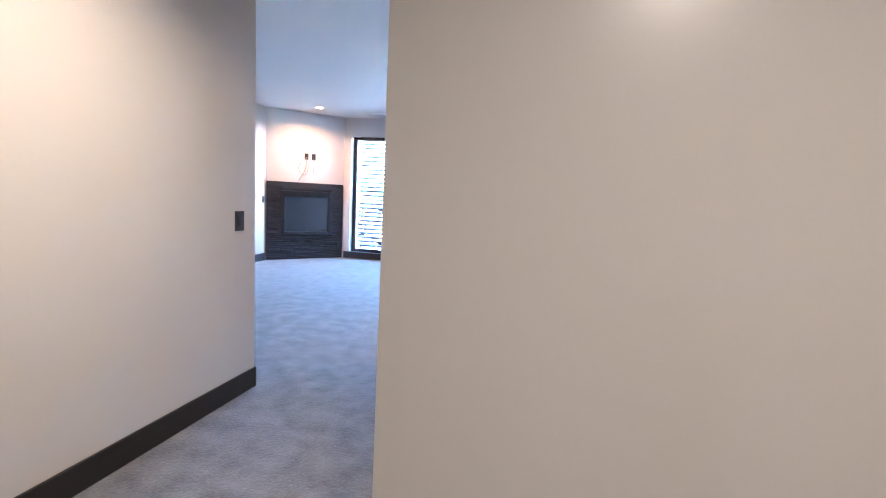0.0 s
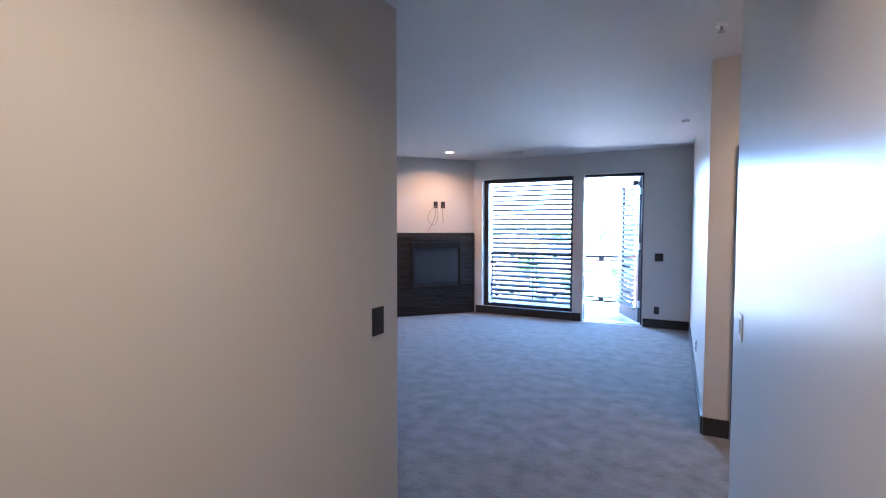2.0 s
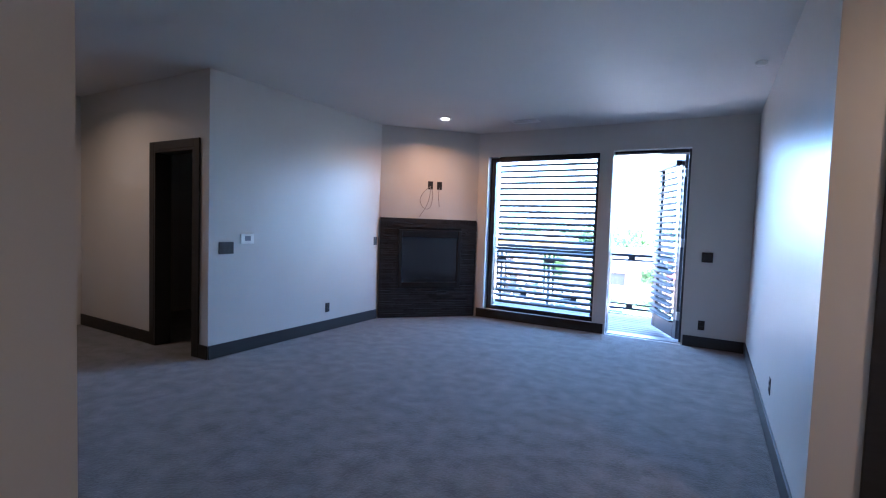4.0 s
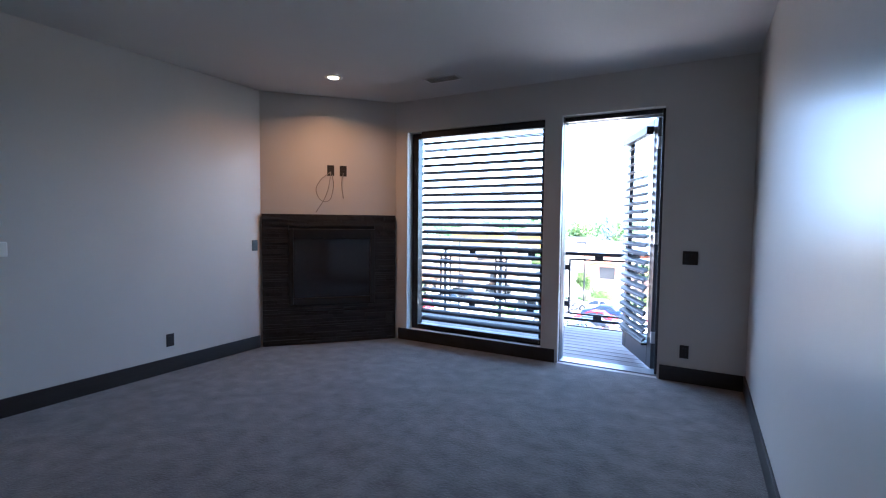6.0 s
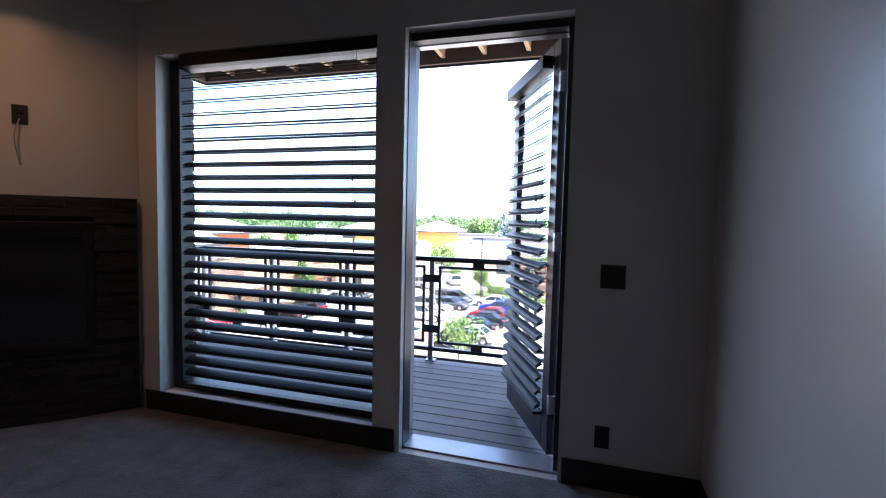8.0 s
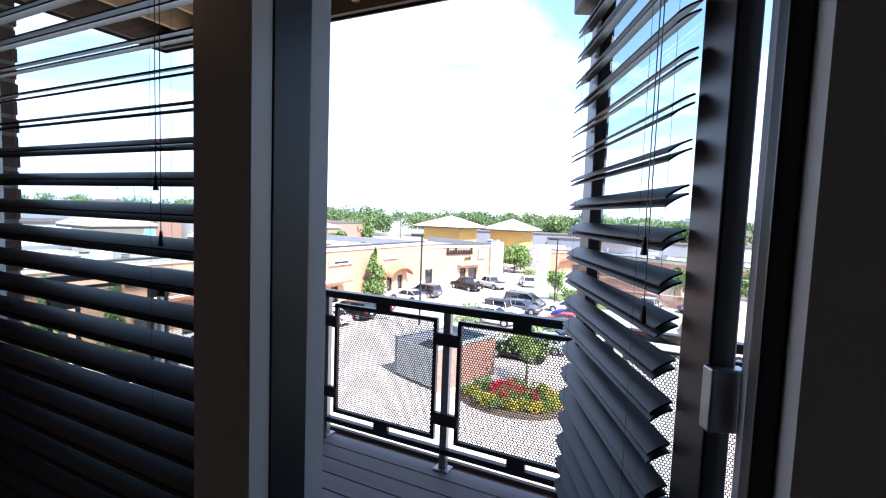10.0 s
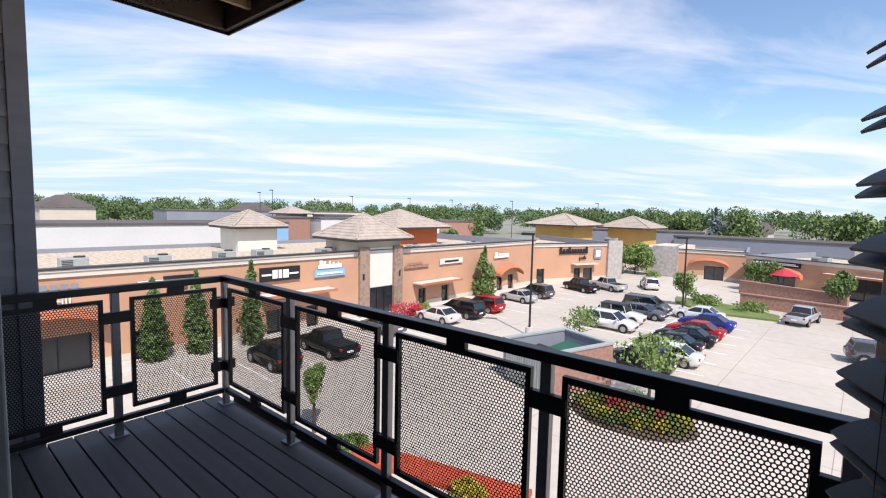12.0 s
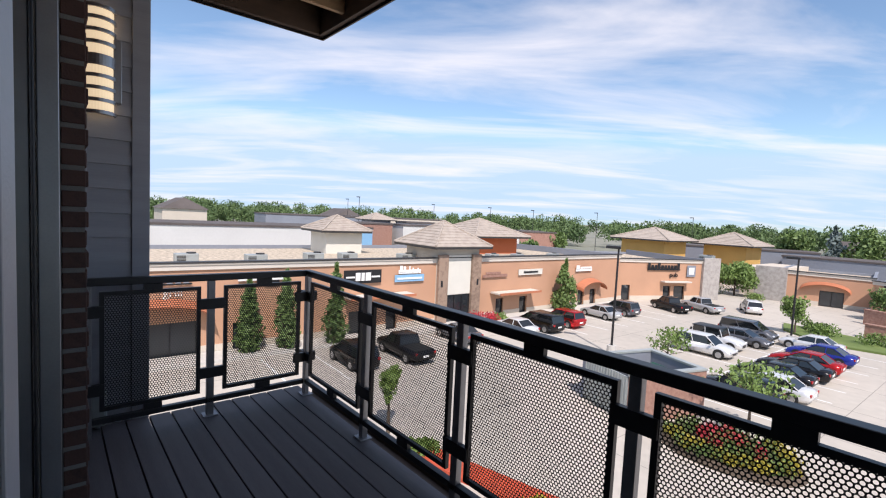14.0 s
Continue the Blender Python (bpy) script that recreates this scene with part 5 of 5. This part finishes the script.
    for sx in (-L * 0.29, L * 0.31):
        for s in (-1, 1):
            b = bmesh.new()
            cyl(b, (sx, s * (w - 0.20), rad), (sx, s * (w - 0.05), rad), rad * 0.5, seg=12)
            wh = part("wheel", b, M_TYRE, r)
            b = bmesh.new()
            cyl(b, (sx, s * (w - 0.22), rad), (sx, s * (w + 0.012), rad), rad, seg=20)
            part("tyre", b, M_TYRE, wh)
            b = bmesh.new()
            cyl(b, (sx, s * (w + 0.012), rad), (sx, s * (w + 0.022), rad), rad * 0.66, rad * 0.5, seg=14)
            part("rim", b, M_RIMM, wh)
            b = bmesh.new()
            cyl(b, (sx, s * (w * 0.9), rad + 0.03), (sx, s * (w + 0.004), rad + 0.03), rad * 1.17, seg=20)
            part("wheel_arch", b, M_TYRE, body)
    for s in (-1, 1):
        part("headlight", boxes((hl - 0.16, hl - 0.02, s * w * 0.62 - 0.16, s * w * 0.62 + 0.16, bon - 0.36, bon - 0.22), bevel=0.03), M_HEADL, r)
        part("taillight", boxes((-hl - 0.005, -hl + 0.16, s * w * 0.80 - 0.12, s * w * 0.80 + 0.10, tail - 0.30, tail - 0.12), bevel=0.02), M_TAILL, r)
        part("mirror", boxes((cf - 0.35, cf - 0.2, s * (w + 0.09) - 0.08, s * (w + 0.09) + 0.08, belt, belt + 0.14), bevel=0.03), paint, r)
    part("grille", boxes((hl - 0.06, hl + 0.005, -w * 0.4, w * 0.4, 0.42, bon - 0.40), bevel=0.02), M_SIGNK, r)
    part("number_plate", boxes((-hl - 0.02, -hl + 0.02, -0.26, 0.26, 0.62, 0.76)), M_SIGNW, r)
    return r


WHITE, BLACK, RED, SILVER, GREY, BLUE, YEL = (0.72, 0.72, 0.71), (0.012, 0.012, 0.014), (0.42, 0.012, 0.014), (0.46, 0.47, 0.48), (0.11, 0.115, 0.13), (0.02, 0.035, 0.27), (0.75, 0.52, 0.02)
CARS = [
    ("sedan", -23.9, 26.4, 180, WHITE, "white sedan parked nose-in at the shops"), ("van", -23.8, 29.0, 180, BLACK, "black minivan parked nose-in at the shops"),
    ("suv", -23.9, 31.9, 180, RED, "bright red SUV parked nose-in at the shops"), ("sedan", -24.2, 37.6, 175, SILVER, "silver sedan parked at the shops"),
    ("suv", -24.3, 40.8, 175, GREY, "dark grey SUV parked at the shops"), ("pickup", -22.9, 47.6, 158, BLACK, "black pickup parked by the pub"),
    ("pickup", -21.2, 50.6, 158, SILVER, "silver pickup parked by the pub"), ("suv", -18.4, 55.2, 120, WHITE, "white SUV standing near the stone pier"),
    ("suv", -23.2, 13.0, 180, BLACK, "black SUV parked by the shops"), ("pickup", -23.0, 16.2, 180, BLACK, "black pickup truck parked by the shops"),
    ("sedan", -24.4, 21.4, 180, GREY, "dark grey sedan in front of the tower"),
    ("suv", -13.9, 34.0, 0, WHITE, "white SUV in the middle row"), ("jeep", -14.2, 36.7, 0, WHITE, "white off-roader with black roof"),
    ("sedan", -13.6, 39.5, 0, GREY, "grey sedan in the middle row"), ("van", -14.2, 42.2, 0, GREY, "dark slate minivan in the middle row"),
    ("suv", -9.3, 26.6, 180, BLACK, "black SUV in the middle row"), ("sedan", -8.6, 29.0, 180, WHITE, "white sedan in the middle row"),
    ("sedan", -9.2, 31.6, 180, BLACK, "black sedan in the middle row"), ("sedan", -9.0, 34.0, 180, BLACK, "black sedan beside a red one"),
    ("sedan", -9.0, 36.2, 180, RED, "dark red sedan in the middle row"), ("sedan", -9.0, 39.4, 180, BLUE, "royal blue sedan in the middle row"),
    ("sedan", -10.2, 42.2, 180, WHITE, "white sedan at the end of the row"),
    ("pickup", -4.0, 47.2, 80, SILVER, "silver pickup beside the grass island"), ("sedan", -0.2, 50.0, 60, GREY, "dark sedan beside the patio"),
    ("sedan", 1.6, 46.6, 50, (0.02, 0.10, 0.32), "bright blue sedan beside the patio"), ("suv", 0.6, 37.4, 10, GREY, "dark grey SUV driving lane side"),
    ("sedan", 5.4, 37.8, 170, YEL, "yellow coupe in the open lot"), ("sedan", 7.6, 34.6, 170, WHITE, "white sedan in the open lot"),
    ("sedan", 7.5, 48.0, 180, RED, "red sedan at the far side"), ("suv", 15.0, 50.0, 120, BLACK, "black SUV by the far shops"),
    ("sedan", 3.0, 30.0, 172, SILVER, "silver sedan in the near row"), ("suv", 3.4, 33.0, 172, WHITE, "white SUV in the near row"),
]
for c in CARS:
    car(*c)


# ---- planting ----
def leaves(b_v, b_f, centre, radii, count, size, rng, shell=0.55):
    for _ in range(count):
        d = Vector((rng.gauss(0, 1), rng.gauss(0, 1), rng.gauss(0, 1))).normalized()
        f = shell + (1 - shell) * rng.random() ** 0.6
        c = Vector((centre[0] + d.x * radii[0] * f, centre[1] + d.y * radii[1] * f, centre[2] + d.z * radii[2] * f))
        q = Euler((rng.uniform(0, 6.28), rng.uniform(0, 6.28), rng.uniform(0, 6.28))).to_matrix()
        s = size * rng.uniform(0.6, 1.35)
        k = len(b_v)
        for px, py, pz in ((-s, 0, 0), (0, -s * 0.55, s * 0.12), (s, 0, 0), (0, s * 0.55, s * 0.12)):
            b_v.append(tuple(c + q @ Vector((px, py, pz))))
        b_f.append((k, k + 1, k + 2, k + 3))


def leaf_mesh(name, v, f, mat):
    mesh = bpy.data.meshes.new(name)
    mesh.from_pydata(v, [], f)
    mesh.materials.append(mat)
    return mesh


def tree(x, y, h, w, mat, label, seed, cone=False, trunk=0.25, leaf=0.16, count=1500, z=G):
    rng = random.Random(seed)
    r = thing("tree", (x, y, z), label, "tree")
    b = bmesh.new()
    cyl(b, (0, 0, 0), (0.04 * h * rng.uniform(-1, 1) * 0.3, 0, h * (0.9 if cone else 0.62)), 0.035 * h * 0.6 + 0.02, 0.02, 8)
    for i in range(7):
        a = rng.uniform(0, 6.28)
        z0 = h * rng.uniform(trunk, 0.6)
        cyl(b, (0, 0, z0), (math.cos(a) * w * 0.36, math.sin(a) * w * 0.36, z0 + h * 0.18), 0.015 * h * 0.5 + 0.008, 0.008, 6)
    part("trunk", b, M_BARK, r)
    v, f = [], []
    if cone:
        for i in range(9):
            t = i / 8
            zc = h * (trunk + (1 - trunk) * t * 0.96)
            rad = w / 2 * (1 - t) ** 0.7 * (0.55 + 0.6 * min(1, t * 5 + 0.35)) + 0.08
            for k in range(3):
                a = rng.uniform(0, 6.28)
                leaves(v, f, (math.cos(a) * rad * 0.4, math.sin(a) * rad * 0.4, zc), (rad * 0.7, rad * 0.7, h * 0.10), int(count / 27), leaf, rng, 0.3)
    else:
        nb = 13
        for i in range(nb):
            d = Vector((rng.gauss(0, 1), rng.gauss(0, 1), rng.gauss(0, 0.8))).normalized() * rng.uniform(0.35, 0.72)
            c = (d.x * w / 2, d.y * w / 2, h * (trunk + (1 - trunk) * 0.52) + d.z * h * (1 - trunk) * 0.5)
            s = rng.uniform(0.32, 0.5)
            leaves(v, f, c, (w * s * 0.55, w * s * 0.55, h * (1 - trunk) * s * 0.5), int(count / nb), leaf, rng, 0.35)
    o = new("crown", leaf_mesh("crown", v, f, mat))
    o.parent = r
    return r


tree(-27.4, 36.6, 4.6, 2.6, M_LEAF, "conical green tree in front of the shops", 1, True, 0.10, 0.16, 2600)
for i, y in enumerate((13.6, 10.7, 8.7)):
    tree(-26.9 - 0.3 * i, y, 4.8 - 0.3 * i, 1.45, M_LEAF, "slim upright tree against the shop wall", 2 + i, True, 0.12, 0.14, 2000)
tree(-24.3, 67.0, 4.8, 5.4, M_LEAF_L, "full light green tree in the courtyard", 7, False, 0.08, 0.20, 3400)
tree(-14.2, 29.6, 2.6, 2.9, M_LEAF_L, "small leafy tree beside the bays", 8, False, 0.12, 0.10, 700)
tree(-7.3, 22.3, 3.1, 3.2, M_LEAF_L, "small tree in the flower bed", 9, False, 0.4, 0.095, 750)
tree(-12.6, 47.5, 3.4, 2.4, M_LEAF_L, "young tree by the grass island", 10, False, 0.25, 0.13, 1100)
tree(-9.0, 63.2, 4.0, 4.2, M_LEAF, "spreading tree in the patio bed", 11, False, 0.2, 0.17, 1600)
tree(-2.2, 55.0, 3.8, 2.8, M_LEAF, "round tree by the coffee house", 12, False, 0.2, 0.16, 1600)
tree(3.6, 55.0, 4.2, 3.4, M_LEAF, "round tree in front of the far shops", 13, False, 0.2, 0.16, 1600)
tree(-15.2, 10.4, 3.0, 1.0, M_LEAF_L, "young tree below the balcony", 14, False, 0.3, 0.09, 900)
for i, (x, y, h, w) in enumerate(((-28, 104, 9.5, 7), (-20, 110, 10, 9), (-4, 104, 10.5, 10), (4, 102, 10.5, 10), (-62, 78, 7, 6), (-48, 52, 6, 6), (12, 108, 10, 9), (22, 110, 11, 11))):
    tree(x, y, h, w, M_LEAF, "broad green tree behind the shops", 20 + i, False, 0.15, 0.38, 1700)
tree(-24.5, 112, 9.5, 6, material("blue_spruce", (0.10, 0.14, 0.13), 0.7, color2=(0.20, 0.25, 0.24), scale=1, fine=5, bump=0.0), "blue-grey spruce behind the shops", 40, True, 0.05, 0.35, 1800)
for i, (x, y) in enumerate(((-52, 41), (-53.5, 43.5), (-55, 46))):
    tree(x, y, 5.6, 3.2, M_LEAF, "dark conical evergreen behind the shops", 50 + i, True, 0.05, 0.25, 900)

# flower bed below the balcony
bed = thing("flower_bed", (-7.0, 19.4, G), "kidney-shaped flower bed with red and yellow plants", "flower bed")
b = bmesh.new()
bmesh.ops.create_cone(b, cap_ends=True, segments=28, radius1=2.5, radius2=2.35, depth=0.2, matrix=Matrix.Translation((0, 0, 0.1)) @ Matrix.Diagonal((1.0, 0.72, 1, 1)))
part("soil", b, M_BARK, bed, "dark mulch")
for mat, n, seed, rad, hh, lab in ((M_LEAF, 60, 61, 0.32, 0.5, "low green shrubs"), (M_FLR, 16, 62, 0.25, 0.6, "red blooms"), (M_FLY, 34, 63, 0.30, 0.5, "yellow-green shrubs")):
    rng = random.Random(seed)
    v, f = [], []
    for i in range(n):
        a, rr_ = rng.uniform(0, 6.28), math.sqrt(rng.random())
        if mat is M_FLY:
            rr_, a = rng.uniform(0.75, 0.97), rng.uniform(-2.6, 1.0)
        if mat is M_FLR:
            rr_ *= 0.55
        leaves(v, f, (2.25 * rr_ * math.cos(a), 1.62 * rr_ * math.sin(a), 0.2 + hh * 0.45), (rad, rad, hh * 0.5), 70, 0.055, rng, 0.3)
    o = new("shrubs", leaf_mesh("shrubs", v, f, mat))
    o.parent = bed
    o["label"] = lab
for (x, y, w, mat, sd) in ((-26.4, 25.6, 1.6, M_FLR, 71), (-26.2, 27.3, 1.2, M_LEAF_L, 72), (-10.9, 49.0, 1.5, M_LEAF_L, 73), (-7.6, 48.6, 1.5, M_LEAF_L, 74), (-12.0, 50.2, 1.3, M_LEAF, 75), (-26.6, 66.0, 2.0, M_LEAF, 76), (-21.5, 64.8, 1.4, M_LEAF_L, 77), (-13.6, 25.9, 1.2, M_LEAF_L, 78), (-8.6, 11.3, 0.7, M_FLY, 79), (-13.2, 10.6, 0.7, M_LEAF_L, 80)):
    rng = random.Random(sd)
    v, f = [], []
    for i in range(7):
        leaves(v, f, (rng.uniform(-w, w) * 0.5, rng.uniform(-w, w) * 0.5, w * 0.35), (w * 0.45, w * 0.45, w * 0.35), 130, 0.09, rng, 0.3)
    o = tagged(new("shrub", leaf_mesh("shrub", v, f, mat)), "loose flowering shrub beside the paving" if mat is M_FLR else "loose green shrub beside the paving", "shrub", "shrubs")
    o.location = (x, y, G)

# woodland on the horizon
rng = random.Random(90)
v, f = [], []
for i in range(300):
    az = radians(rng.uniform(-40, 118))
    dist = rng.uniform(170, 330)
    cx, cy = -math.sin(az) * dist, math.cos(az) * dist
    hgt = rng.uniform(7.5, 11.5) + (dist - 170) * 0.012
    wd = rng.uniform(8, 14)
    for k in range(6):
        c = (cx + rng.uniform(-0.38, 0.38) * wd, cy + rng.uniform(-0.38, 0.38) * wd, G + hgt * rng.uniform(0.35, 0.78))
        leaves(v, f, c, (wd * 0.30, wd * 0.30, hgt * 0.24), 110, 0.5, rng, 0.45)
tagged(new("woodland", leaf_mesh("woodland", v, f, M_LEAF_FAR)), "green tree belt along the horizon", "woodland", "", "stuff")

# far low buildings: x, y, length, depth, top, turn, material, label
FAR = [(-62.0, 16.5, 24, 10, -0.75, 90, M_WHITEB, "long white retail building"), (-64.0, 31.0, 7, 8, -0.8, 90, M_SIGNB, "pale blue retail front"), (-70.0, 37.5, 8, 8, -0.25, 90, M_REDBR, "red brick retail building"),
       (-76.0, 53.5, 7, 7, 0.0, 75, M_GREYB, "blue-grey shop with a pale sign"), (-66.0, 45.5, 6, 6, -0.3, 80, M_WHITEB, "white shop with a grey roof"), (-70.0, 66.0, 12, 9, -0.8, 70, M_WHITEB, "white rendered shop"), (-66.0, 74.5, 8, 8, -0.8, 70, M_REDBR, "red brick shop"),
       (-34, 94, 22, 9, -1.6, 20, M_GREYB, "blue-grey shop"), (-14, 94, 24, 9, -2.2, 0, M_GREYB, "blue-grey shop"), (6, 92, 12, 10, -2.0, 0, M_STUCCO_B, "tan building"), (14, 94, 14, 10, -2.4, 0, M_REDBR, "brick building"),
       (-108, 44, 22, 12, 0.2, 85, M_GREYB, "low grey building"), (-112, 70, 26, 14, 0.3, 70, M_STUCCO_B, "low tan building"), (30, 98, 18, 10, -2.6, 0, M_STUCCO_B, "tan building")]
for x, y, lx, ly, top, turn, mat, lab in FAR:
    r = thing("far_building", (x, y, G), lab + " beyond the shop row", "building", "far buildings", turn)
    h = top - G
    part("wall", boxes((-lx / 2, lx / 2, -ly / 2, ly / 2, 0, h)), mat, r)
    part("roof", boxes((-lx / 2 - 0.1, lx / 2 + 0.1, -ly / 2 - 0.1, ly / 2 + 0.1, h + 0.001, h + 0.25)), M_DKROOF, r)
    for i in range(max(2, int(lx / 4))):
        xx = -lx / 2 + 2 + i * 4
        if xx < lx / 2 - 1:
            part("window", boxes((xx - 0.9, xx + 0.9, -ly / 2 - 0.06, -ly / 2 - 0.002, 0.6, 2.6)), M_STORE, r)
for x, y, top in ((-66, 4.5, 3.6), (-98, 52, 5.0), (-104, 78, 4.6), (-92, 88, 4.4), (-84, 96, 4.2), (-70, 104, 4.2), (-52, 116, 4.0), (-120, 60, 5.0)):
    light_pole(x, y, top, 20)
for i, (x, y, w, d, top) in enumerate(((-4, 150, 14, 9, 0.6), (16, 146, 13, 9, 0.4), (-26, 150, 13, 9, 0.2), (-128, 20, 15, 9, 3.0), (-150, 72, 14, 9, 2.6))):
    r = thing("far_house", (x, y, G), "distant house with a dark pitched roof", "house", "far houses")
    part("wall", boxes((-w / 2, w / 2, -d / 2, d / 2, 0, top - G - 2.6)), M_STUCCO_B, r)
    b = bmesh.new()
    e, p = top - G - 2.6, top - G
    vv = [b.verts.new(c) for c in ((-w / 2 - .4, -d / 2 - .4, e), (w / 2 + .4, -d / 2 - .4, e), (w / 2 + .4, d / 2 + .4, e), (-w / 2 - .4, d / 2 + .4, e), (-w / 2 + 1, 0, p), (w / 2 - 1, 0, p))]
    for q in ((0, 1, 5, 4), (1, 2, 5), (2, 3, 4, 5), (3, 0, 4), (0, 3, 2, 1)):
        b.faces.new([vv[k] for k in q])
    part("roof", b, M_DKROOF, r)

# The yard above is placed from pixel positions. Enlarge it about the camera's eye, which keeps its outlines in view,
# and turn all but the things listed here to fit the camera's view. Cars are already at full size and only move.
UNTURNED = ("ground", "road", "dumpster_enclosure", "dumpster", "flower_bed", "pavement_red", "woodland")
# Where the camera stands on the balcony near the end of PATH.
EYE_POINT = Vector((-1.25, 0.30, 1.56))
GROW = Matrix.Translation(EYE_POINT) @ Matrix.Scale(1.3, 4) @ Matrix.Translation(-EYE_POINT)
# Shift and turn matched to pixel positions seen by the camera.
VIEW_TURN = Matrix.Translation((-0.58, -1.08, 0)) @ Matrix.Rotation(radians(-2.5), 4, "Z")
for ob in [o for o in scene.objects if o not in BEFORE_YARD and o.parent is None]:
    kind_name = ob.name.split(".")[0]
    m = GROW @ (ob.matrix_basis if kind_name in UNTURNED else VIEW_TURN @ ob.matrix_basis)
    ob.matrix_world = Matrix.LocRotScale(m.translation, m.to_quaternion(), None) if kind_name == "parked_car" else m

# ---- pieces: ledger stones, bricks, lap boards ----
rng = random.Random(5)
z = 0.004
while z < FT - 0.012:
    h = min(rng.choice((0.022, 0.028, 0.034, 0.042)), FT - z)
    x = 0.012
    while x < FW - 0.014:
        L = min(rng.uniform(0.14, 0.42), FW - 0.012 - x)
        if FW - 0.012 - x - L < 0.06:
            L = FW - 0.012 - x
        spans = [(x, x + L)]
        if z + h > fz0 - 0.001 and z < fz1 + 0.001:
            spans = [(a, c) for a, c in ((x, min(x + L, fx0 - 0.002)), (max(x, fx1 + 0.002), x + L)) if c - a > 0.02]
        for a, c in spans:
            dpt = rng.uniform(0.028, 0.047)
            bq = bmesh.new()
            box(bq, a + 0.001, c - 0.001, -dpt, -0.019, z + 0.0008, z + h - 0.0008)
            for vq in bq.verts:
                if vq.co.y < -0.025:
                    vq.co.y += rng.uniform(-0.004, 0.004)
            part("stone", bq, M_STONE, fp)
        x += L
    z += h
BRICK = mesh_of("brick", boxes((-0.098, 0.098, -0.008, 0.008, -0.029, 0.029), bevel=0.003), M_BRICK_D)
BRICK_S = mesh_of("brick", boxes((-0.008, 0.008, -0.036, 0.036, -0.029, 0.029), bevel=0.003), M_BRICK_D)
for i in range(46):
    zc = -0.25 + i * 0.0763
    for k in range(9):
        xx = -3.55 - 0.2065 * k - (0.103 if i % 2 else 0.0)
        if xx > -4.99:
            o = new("brick", BRICK)
            o.parent = core
            o.location = (xx, YB - 0.0045, zc)
    o = new("brick", BRICK_S)
    o.parent = core
    o.location = (-3.4535, YB - 0.040, zc)
me = mesh_of("lap_board", boxes((-0.006, 0.006, 0.452, 0.693, -0.085, 0.085)), M_SIDING)
for i in range(60):
    o = new("lap_board", me)
    o.parent = sw
    o.location = (-5.086, 0, -4.2 + i * 0.163)
    o.rotation_euler = (0, radians(-5.5), 0)
